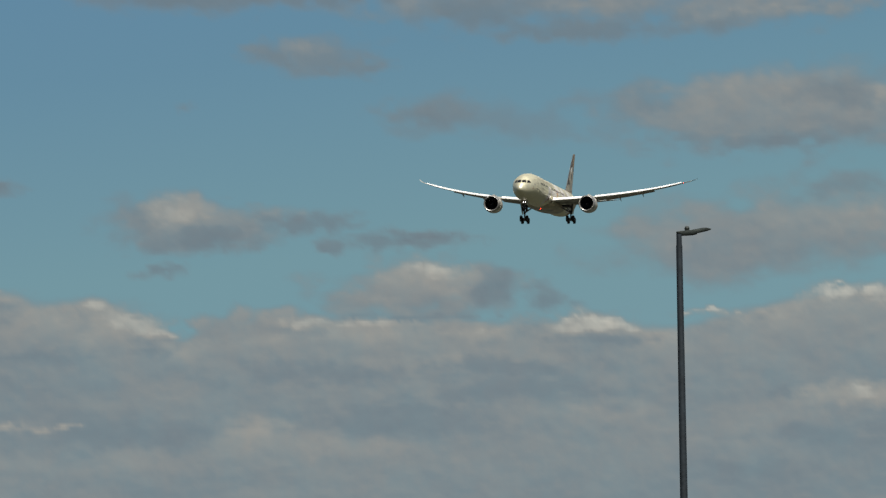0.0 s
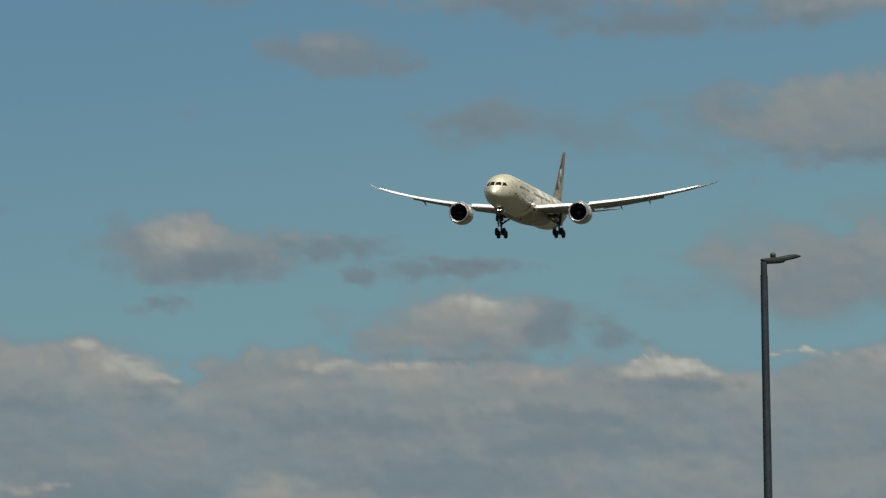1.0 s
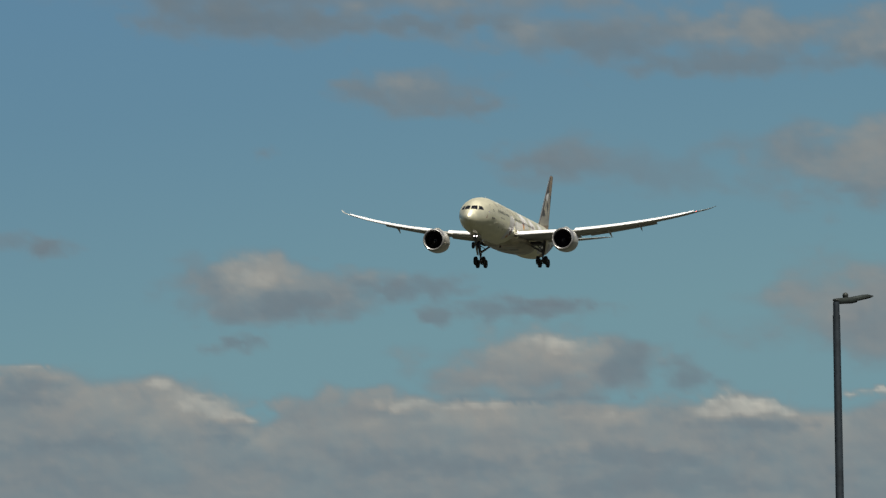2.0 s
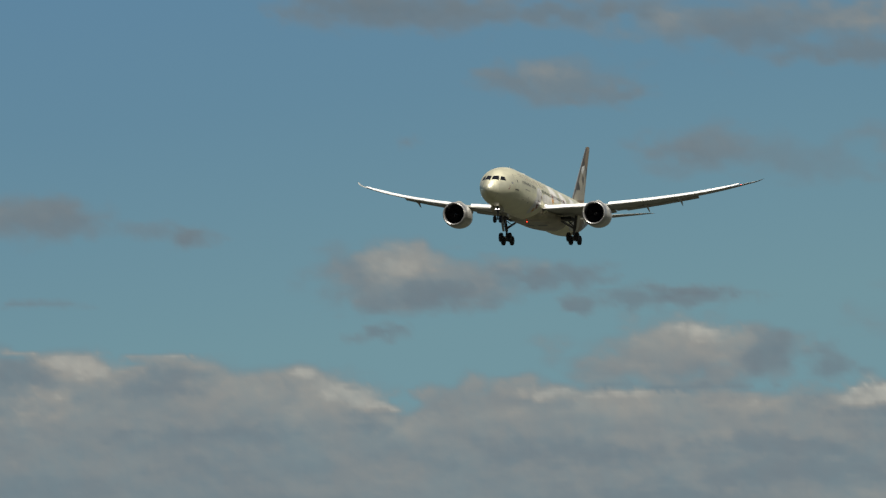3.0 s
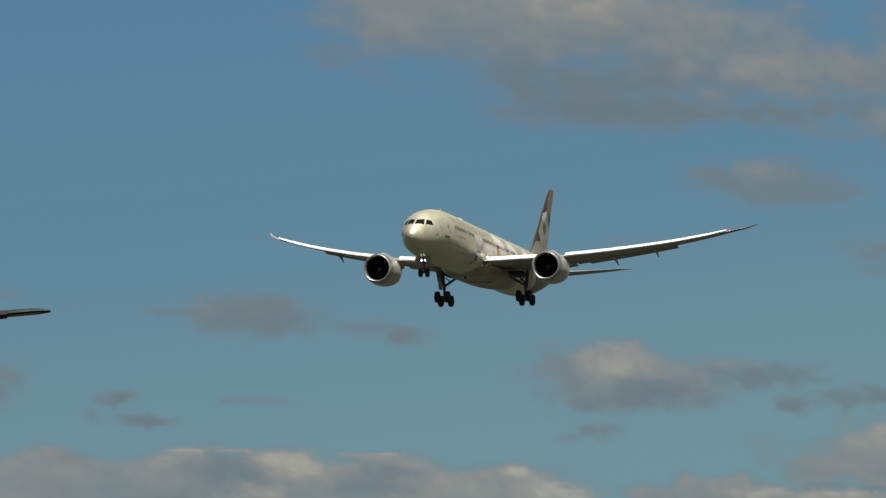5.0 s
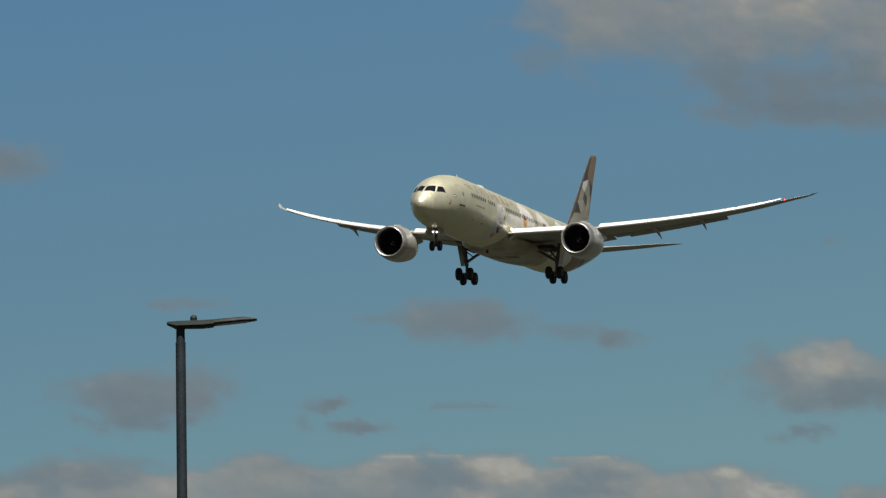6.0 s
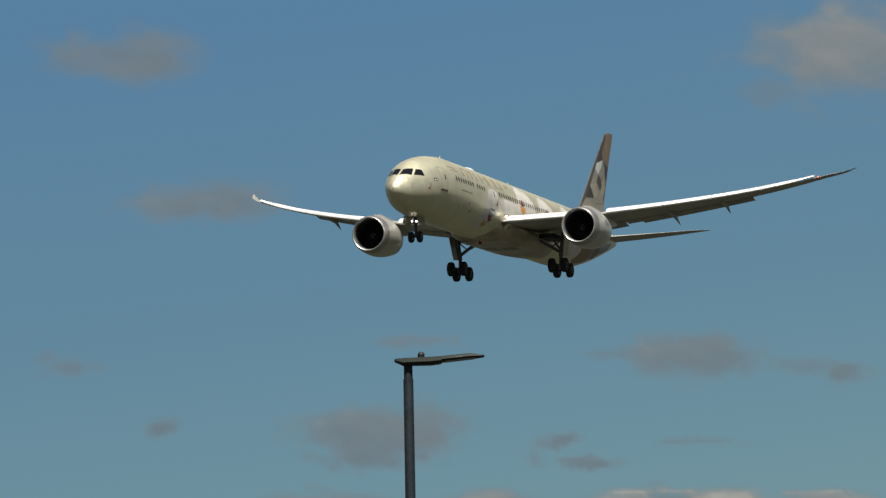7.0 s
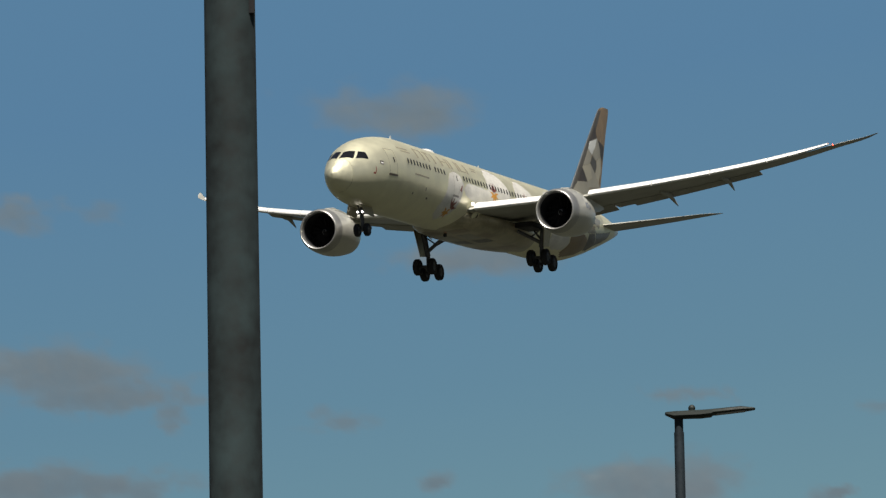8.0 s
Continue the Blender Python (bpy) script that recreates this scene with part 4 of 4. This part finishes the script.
def engine(side):
    c = (X(20.5), side * 10.1, -2.28)
    bm = bmesh.new()
    lathe(bm, [(0.86, 1.77), (1.0, 1.785), (1.4, 1.82), (2.2, 1.86), (3.0, 1.83), (3.8, 1.74), (4.6, 1.60), (5.3, 1.45), (5.3, 1.40), (4.6, 1.50), (3.0, 1.50)], c, 64)
    e = part("engine", bm, NACELLE, airliner, "pale rounded turbofan engine nacelle")
    bm = bmesh.new()
    lathe(bm, [(0.86, 1.768), (0.70, 1.748), (0.42, 1.705), (0.25, 1.665), (0.12, 1.62), (0.04, 1.57), (0.0, 1.52), (0.03, 1.47), (0.10, 1.43), (0.22, 1.40), (0.42, 1.38)], c, 64)
    part("inlet_lip", bm, LIP, e, "bare shiny metal inlet lip")
    bm = bmesh.new()
    lathe(bm, [(0.42, 1.38), (0.9, 1.39), (1.5, 1.42), (2.4, 1.42)], c, 64)
    part("inlet_duct", bm, LINER, e, "dark inlet lining")
    bm = bmesh.new()
    lathe(bm, [(2.4, 1.44), (2.4, 0.3)], c, 48)
    part("fan_backing", bm, DARK, e)
    cx, cy, cz = c
    for k in range(18):
        blade = new("fan_blade", fan_blade)
        blade.parent = e
        blade.matrix_basis = Matrix.Translation((cx - 1.95, cy, cz)) @ Matrix.Rotation(2 * math.pi * k / 18, 4, "X")
    bm = bmesh.new()
    lathe(bm, [(1.25, 0.012), (1.35, 0.09), (1.5, 0.18), (1.75, 0.29), (2.0, 0.36)], c, 32, True)
    part("spinner", bm, BLADE, e)
    bm = bmesh.new()
    n = 16
    for k in range(n):
        q0, q1 = 4.2 * k / n, 4.2 * (k + 1) / n
        r0, r1 = 0.10 + 0.13 * k / n, 0.10 + 0.13 * (k + 1) / n
        f = lambda r: 1.25 + r * 0.92 - 0.02
        vs = [bm.verts.new((cx - f(r), cy + r * math.cos(q), cz + r * math.sin(q))) for r, q in ((r0, q0), (r0 + 0.035, q0), (r1 + 0.035, q1), (r1, q1))]
        bm.faces.new(vs)
    part("spinner_mark", bm, SPIN_W, e, "white spiral mark")
    bm = bmesh.new()
    lathe(bm, [(4.4, 1.1), (5.2, 1.02), (6.2, 0.78), (6.9, 0.62), (6.9, 0.56), (6.0, 0.6)], c, 48)
    lathe(bm, [(6.0, 0.5), (6.9, 0.42), (7.8, 0.05)], c, 32, True, True)
    part("core_nozzle", bm, LINER, e, "dark core exhaust cone")
    # pylon
    bm = bmesh.new()
    y = 10.1
    ringset = []
    for s, zt, zb, w in ((22.2, -0.40, -0.75, 0.10), (23.5, -0.22, -0.8, 0.24), (25.5, -0.35, -1.0, 0.28), (27.5, -0.55, -1.5, 0.28), (30.0, -0.75, -1.4, 0.18), (31.5, -0.85, -1.0, 0.06)):
        ringset.append([(X(s), side * y + w * a, z) for a, z in ((-1, zb), (1, zb), (1, zt), (0.4, zt + 0.06), (-0.4, zt + 0.06), (-1, zt))])
    loft(bm, ringset)
    part("pylon", bm, NACELLE, e)
    # painted mark on the outer flank as plain bars
    for a, b, q0, q1 in (((2.3, 2.6, 8, 22), (2.8, 3.0, 6, 24), (3.2, 3.45, 8, 20)) if side > 0 else ()):
        bm = bmesh.new()
        lathe_r = curve_through([1.4, 2.2, 3.0, 3.8], [1.826, 1.866, 1.836, 1.746])
        vs = []
        for i in range(4):
            s = a + (b - a) * i / 3
            for j in range(5):
                q = radians(q0 + (q1 - q0) * j / 4)
                vs.append(bm.verts.new((cx - s, cy + lathe_r(s) * math.cos(q) * 1, cz + lathe_r(s) * math.sin(q))))
        for i in range(3):
            for j in range(4):
                bm.faces.new((vs[i * 5 + j], vs[i * 5 + j + 1], vs[i * 5 + j + 6], vs[i * 5 + j + 5]))
        part("lettering_bar", bm, MARK, e)


for side in (1, -1):
    engine(side)


# ---- tail ----
fin_le = curve_through([1.5, 2.6, 4.0, 6.0, 8.0, 10.0, 11.2, 11.75, 11.95], [47.5, 49.6, 51.15, 53.05, 54.95, 56.9, 58.05, 58.75, 59.6])
fin_te = curve_through([1.5, 2.6, 4.0, 6.0, 8.0, 10.0, 11.2, 11.75, 11.95], [57.6, 57.9, 58.2, 58.85, 59.55, 60.3, 60.8, 60.97, 60.95])
FIN_CUT = 0.70


zs = [1.5, 2.2, 2.9, 3.6, 4.4, 5.2, 6, 7, 8, 9, 10, 10.7, 11.2, 11.5, 11.7, 11.85, 11.95]


def fin_ring(z, u0, u1):
    ch = fin_te(z) - fin_le(z)
    us = [u0 + (u1 - u0) * k for k in PROF]
    pts = [(fin_le(z) + u * ch, thick(u) * 0.0475 * ch) for u in us]
    return [(X(s), h, z) for s, h in pts[::-1]] + [(X(s), -h, z) for s, h in pts[1:]]


bm = bmesh.new()
loft(bm, [fin_ring(z, 0, FIN_CUT) for z in zs])
fin = part("tail_fin", bm, BRONZE, airliner, "tall tail fin with faceted brown and sand pattern")
bm = bmesh.new()
loft(bm, [fin_ring(z, FIN_CUT + 0.006, 1.0) for z in zs])
rudder = part("rudder", bm, BRONZE, fin)
bm = bmesh.new()
rings = []
for z in zs[:-1]:
    ch = fin_te(z) - fin_le(z)
    pts = [(fin_le(z) + u * ch - 0.012, thick(u) * 0.0475 * ch + 0.010) for u in (0, 0.005, 0.012, 0.02, 0.03)]
    rings.append([(X(s), h, z) for s, h in pts[::-1]] + [(X(s), -h, z) for s, h in pts])
loft(bm, rings)
part("leading_edge", bm, STEEL_PALE, fin, "grey bare leading edge of the fin")


def fin_patch(pts, mat, lift):
    for side in (1, -1):
        bm = bmesh.new()
        step = 0.07
        ss, zz = [p[0] for p in pts], [p[1] for p in pts]
        s0, s1, z0, z1 = min(ss), max(ss), min(zz), max(zz)
        ns, nz = max(1, round((s1 - s0) / step)), max(1, round((z1 - z0) / step))
        inside = poly_inside(pts)
        grid = {}

        def vert(i, j):
            if (i, j) not in grid:
                s, z = s0 + (s1 - s0) * i / ns, z0 + (z1 - z0) * j / nz
                ch = fin_te(z) - fin_le(z)
                u = max(0.0, min(1.0, (s - fin_le(z)) / ch))
                grid[i, j] = bm.verts.new((X(max(s, fin_le(z) - lift)), side * (thick(u) * 0.0475 * ch + lift), z))
            return grid[i, j]
        for i in range(ns):
            for j in range(nz):
                s, z = s0 + (s1 - s0) * (i + 0.5) / ns, z0 + (z1 - z0) * (j + 0.5) / nz
                if inside(s, z) and fin_le(z) <= s <= fin_te(z) - 0.03:
                    bm.faces.new((vert(i, j), vert(i + 1, j), vert(i + 1, j + 1), vert(i, j + 1)))
        if bm.faces:
            part("painted_facet", bm, mat, fin)
        else:
            bm.free()


facets = [
    (TAUPE, [(49.5, 2.4), (51.0, 3.9), (58.2, 11.5), (59.0, 11.6), (57.6, 9.74), (52.6, 4.1), (51.5, 2.4)], 0.006),
    (BROWN, [(57.27, 9.98), (55.89, 8.53), (57.77, 9.04)], 0.012),
    (PALE, [(55.89, 8.49), (57.76, 9.00), (57.24, 8.23), (56.25, 7.39), (55.43, 7.85)], 0.012),
    (STONE, [(57.76, 9.00), (58.29, 8.42), (58.56, 7.57), (57.37, 7.02), (56.25, 7.39), (57.24, 8.23)], 0.012),
    (BROWN, [(57.99, 8.91), (59.56, 8.50), (59.10, 7.12), (58.56, 7.57), (58.29, 8.42)], 0.012),
    (STONE, [(55.43, 7.85), (56.25, 7.39), (55.73, 6.62), (54.90, 6.32), (54.10, 6.30)], 0.012),
    (TAUPE, [(56.36, 7.32), (55.79, 6.63), (56.99, 5.85), (57.38, 6.51), (57.31, 6.98)], 0.012),
    (BROWN, [(53.79, 6.02), (52.59, 4.71), (54.90, 4.92)], 0.012),
    (PALE_STONE, [(54.09, 6.28), (54.90, 6.32), (55.73, 6.62), (56.14, 5.35), (54.90, 4.92), (53.84, 5.99)], 0.012),
    (PALE_STONE, [(57.42, 6.99), (58.56, 7.55), (58.69, 6.30), (57.85, 5.16), (56.99, 5.85), (57.44, 6.51)], 0.012),
    (STONE, [(56.14, 5.35), (55.78, 6.59), (56.99, 5.85), (57.85, 5.16), (58.28, 4.81), (55.09, 4.42), (54.90, 4.92)], 0.010),
    (STONE, [(52.58, 4.69), (54.90, 4.92), (55.20, 4.37), (58.27, 4.75), (58.19, 3.84), (50.37, 2.88), (51.61, 3.99)], 0.010),
    (BRONZE, [(59.10, 7.12), (59.55, 8.42), (60.02, 8.47), (58.72, 5.26), (57.96, 5.17), (58.69, 6.30)], 0.010)]
for mat, pts, lift in facets:
    fin_patch(pts, mat, lift)

for side in (1, -1):
    bm = bmesh.new()
    ringset = []
    for k in range(15):
        f = k / 14
        y = 0.6 + 9.25 * f
        s0, s1 = 53.3 + 7.6 * f + (0.7 * max(0, f - 0.9) / 0.1), 59.6 + 2.3 * f
        ringset.append(aerofoil(s0, s1, y, 0.80 + 1.42 * f, 0.10 * (1 - 0.3 * f), side, radians(-2.8 + 2.4 * f)))
    loft(bm, ringset)
    part("tailplane", bm, WING_GREY, airliner, "swept grey horizontal stabiliser")


# ---- landing gear ----
def wheel_at(parent, x, y, z, r, w):
    bm = bmesh.new()
    n = 28
    prof = [(-w / 2, r * 0.60), (-w / 2, r * 0.80), (-w * 0.42, r * 0.93), (-w * 0.25, r), (w * 0.25, r), (w * 0.42, r * 0.93), (w / 2, r * 0.80), (w / 2, r * 0.60)]
    loft(bm, [[(x + q * math.cos(2 * math.pi * i / n), y + a, z + q * math.sin(2 * math.pi * i / n)) for i in range(n)] for a, q in prof], False, False)
    part("tyre", bm, TYRE, parent, "black rubber tyre")
    bm = bmesh.new()
    prof = [(-w * 0.40, 0.05), (-w * 0.46, r * 0.2), (-w * 0.38, r * 0.25), (-w * 0.36, r * 0.52), (-w * 0.47, r * 0.61), (w * 0.47, r * 0.61), (w * 0.36, r * 0.52), (w * 0.38, r * 0.25), (w * 0.46, r * 0.2), (w * 0.40, 0.05)]
    loft(bm, [[(x + q * math.cos(2 * math.pi * i / n), y + a, z + q * math.sin(2 * math.pi * i / n)) for i in range(n)] for a, q in prof])
    part("rim", bm, HUB, parent, "grey metal wheel hub")


def nose_gear():
    s, za = 5.6, -4.78
    bm = bmesh.new()
    tube(bm, (X(s), 0, -2.7), (X(s), 0, -3.9), 0.15)
    tube(bm, (X(s), 0, -3.8), (X(s), 0, za), 0.10)
    tube(bm, (X(s), -0.5, za), (X(s), 0.5, za), 0.07)
    tube(bm, (X(s - 0.9), 0, -2.85), (X(s), 0, -3.75), 0.06)
    tube(bm, (X(s + 0.28), 0, -3.7), (X(s + 0.35), 0, -4.3), 0.035)
    tube(bm, (X(s + 0.35), 0, -4.3), (X(s), 0, -4.65), 0.035)
    tube(bm, (X(s) + 0.12, -0.42, -3.55), (X(s) + 0.12, 0.42, -3.55), 0.05)
    g = part("nose_gear", bm, STEEL, airliner, "nose landing gear with two small wheels")
    for y in (-0.40, 0.40):
        wheel_at(g, X(s), y, za, 0.50, 0.36)
        ly = y * 0.5
        bm = bmesh.new()
        lathe(bm, [(-0.02, 0.13), (0.0, 0.14), (0.2, 0.10), (0.22, 0.05)], (X(s) + 0.34, ly, -3.42), 20, False, True)
        part("lamp_housing", bm, STEEL, g)
        bm = bmesh.new()
        lathe(bm, [(-0.05, 0.02), (-0.04, 0.05), (-0.02, 0.08)], (X(s) + 0.36, ly, -3.42), 20, True, True)
        part("landing_light", bm, GLOW_W, g, "bright white landing light")
        bm = bmesh.new()
        plate(bm, [(X(4.3), y * 1.35, -2.95), (X(6.4), y * 1.35, -3.0), (X(6.3), y * 1.9, -3.75), (X(4.5), y * 1.9, -3.65)], 0.05)
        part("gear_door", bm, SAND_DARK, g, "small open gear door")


def main_gear(side):
    y, za, s = 4.93, -4.80, 30.9
    bm = bmesh.new()
    tube(bm, (X(s - 0.1), side * (y + 0.35), -1.5), (X(s), side * y, -3.7), 0.24, 0.21, 18)
    tube(bm, (X(s), side * y, -3.6), (X(s), side * y, za), 0.15, n=16)
    tube(bm, (X(s - 0.1), side * y, -3.35), (X(s - 0.9), side * 2.6, -2.0), 0.15)
    tube(bm, (X(s + 0.1), side * y, -3.15), (X(s + 1.8), side * 3.6, -2.0), 0.09)
    tube(bm, (X(s - 0.15), side * (y - 0.9), -2.9), (X(s), side * (y + 0.2), -2.1), 0.06)
    tube(bm, (X(s + 0.30), side * y, -3.6), (X(s + 0.50), side * y, -4.2), 0.05)
    tube(bm, (X(s + 0.50), side * y, -4.2), (X(s + 0.15), side * y, -4.65), 0.05)
    g = part("main_gear", bm, STEEL, airliner, "main landing gear leg with four-wheel bogie")
    tilt = radians(13)
    bm = bmesh.new()
    dx, dz = 0.75 * math.cos(tilt), 0.75 * math.sin(tilt)
    tube(bm, (X(s) + dx, side * y, za + dz), (X(s) - dx, side * y, za - dz), 0.13)
    for k in (1, -1):
        tube(bm, (X(s) + k * dx, side * y - 0.68, za + k * dz), (X(s) + k * dx, side * y + 0.68, za + k * dz), 0.08)
    part("bogie_beam", bm, STEEL, g)
    for k in (1, -1):
        for w in (-0.62, 0.62):
            wheel_at(g, X(s) + k * dx, side * y + w, za + k * dz, 0.67, 0.50)
    bm = bmesh.new()
    plate(bm, [(X(s - 1.0), side * (y + 0.75), -1.6), (X(s + 0.75), side * (y + 0.75), -1.5), (X(s + 0.55), side * (y + 0.42), -3.65), (X(s - 0.55), side * (y + 0.42), -3.75)], 0.06)
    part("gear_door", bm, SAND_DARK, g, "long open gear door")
    bm = bmesh.new()
    # solid near-black block painted as the shade inside the wheel well
    block(bm, X(s + 1.6), X(s - 1.5), side * 3.9 - 0.9, side * 3.9 + 0.9, -2.15, -1.75, 0.05)
    part("gear_well", bm, DARK, g)


nose_gear()
for side in (1, -1):
    main_gear(side)
# red beacon under the belly: the lamp flashes through one opening in an added dark hood
bm = bmesh.new()
tube(bm, (0, 0, 0.30), (0, 0, 0.06), 0.14, 0.12, 18)
beacon = part("beacon", bm, HUB, airliner, "red belly beacon")
beacon.location = (X(BEACON_S), BEACON_Y, BEACON_Z)
bm = bmesh.new()
bmesh.ops.create_uvsphere(bm, u_segments=16, v_segments=10, radius=0.06, matrix=Matrix.Translation((0, 0, -0.02)))
part("bulb", bm, GLOW_R, beacon, "glowing red bulb")
bm = bmesh.new()
arc = [radians(17 + 326 * k / 24) for k in range(25)]
loft(bm, [[(r * math.cos(a), r * math.sin(a), z) for a in arc] for r, z in ((0.15, 0.06), (0.15, -0.10), (0.10, -0.15), (0.005, -0.16))], False, False, False)
added_hood = part("added_hood", bm, DARK, beacon, "dark slotted hood added to make the bulb flash")

# ---- what moves ----
# seconds, place from the eye, heading, pitch, bank
FLIGHT = [
    (0.0, 77.78, 953.55, 87.34, 15.29, 0.52, -1.71), (0.25, 72.98, 936.70, 86.46, 15.30, 0.56, -1.68), (0.5, 68.18, 919.78, 85.58, 15.30, 0.60, -1.64), (0.75, 63.48, 903.40, 84.70, 15.24, 0.60, -1.58), (1.0, 58.81, 887.0, 83.80, 15.17, 0.61, -1.51),
    (1.5, 49.64, 853.04, 81.70, 15.18, 0.66, -1.27), (1.7, 45.72, 839.54, 80.90, 15.17, 0.72, -1.30), (2.25, 35.40, 802.20, 78.66, 15.12, 0.92, -1.45), (2.8, 25.05, 765.60, 76.38, 15.08, 1.10, -1.60), (3.0, 20.96, 752.46, 75.54, 15.06, 1.14, -1.70), (3.5, 12.99, 717.14, 73.47, 15.27, 1.05, -2.32), (4.0, 3.40, 682.7, 71.51, 14.98, 1.01, -2.14), (4.2, 0.16, 668.92, 70.72, 14.87, 1.00, -2.07),
    (4.75, -9.47, 632.60, 68.66, 14.68, 1.06, -1.40), (5.3, -18.70, 597.34, 66.75, 14.46, 1.11, -0.79), (5.5, -22.21, 583.65, 65.83, 14.34, 1.17, -1.12), (6.0, -31.24, 549.96, 64.22, 14.39, 1.28, -1.82),
    (6.5, -39.69, 516.12, 62.62, 14.24, 1.08, -1.65), (7.0, -48.74, 482.26, 61.36, 13.76, 0.73, -1.12), (7.5, -57.13, 450.11, 60.16, 13.53, 0.21, -0.08),
    (8.0, -66.38, 416.23, 59.13, 13.08, -0.19, 0.64),
]
DRIFT = 0.035     # degrees a second by which the clouds drift


def motions():
    wide = {t: (yaw, pitch, near) for t, yaw, pitch, r, near in PAN}
    rows = []
    for t, x, y, z, head, nose_up, bank_angle in FLIGHT:
        place = Vector((x, y, z)) + EYE
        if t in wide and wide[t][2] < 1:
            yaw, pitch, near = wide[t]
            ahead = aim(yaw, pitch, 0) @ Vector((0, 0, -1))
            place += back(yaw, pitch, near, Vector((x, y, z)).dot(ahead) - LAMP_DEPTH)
        rows.append((t, pose(*place, bank_angle, -nose_up, -90 - head)))
    walk(airliner, rows)
    rows = []
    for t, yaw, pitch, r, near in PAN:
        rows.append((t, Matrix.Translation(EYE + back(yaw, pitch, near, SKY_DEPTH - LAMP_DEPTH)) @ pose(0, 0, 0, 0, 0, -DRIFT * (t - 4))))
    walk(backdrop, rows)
    # the added hood turns once in 1.45 s and looks forward, a little to port, as each turn begins
    walk(added_hood, [(0.2 * k, pose(0, 0, 0, 0, 0, 18 + 360 * (0.2 * k - 0.035) / 1.45)) for k in range(41)])


motions()
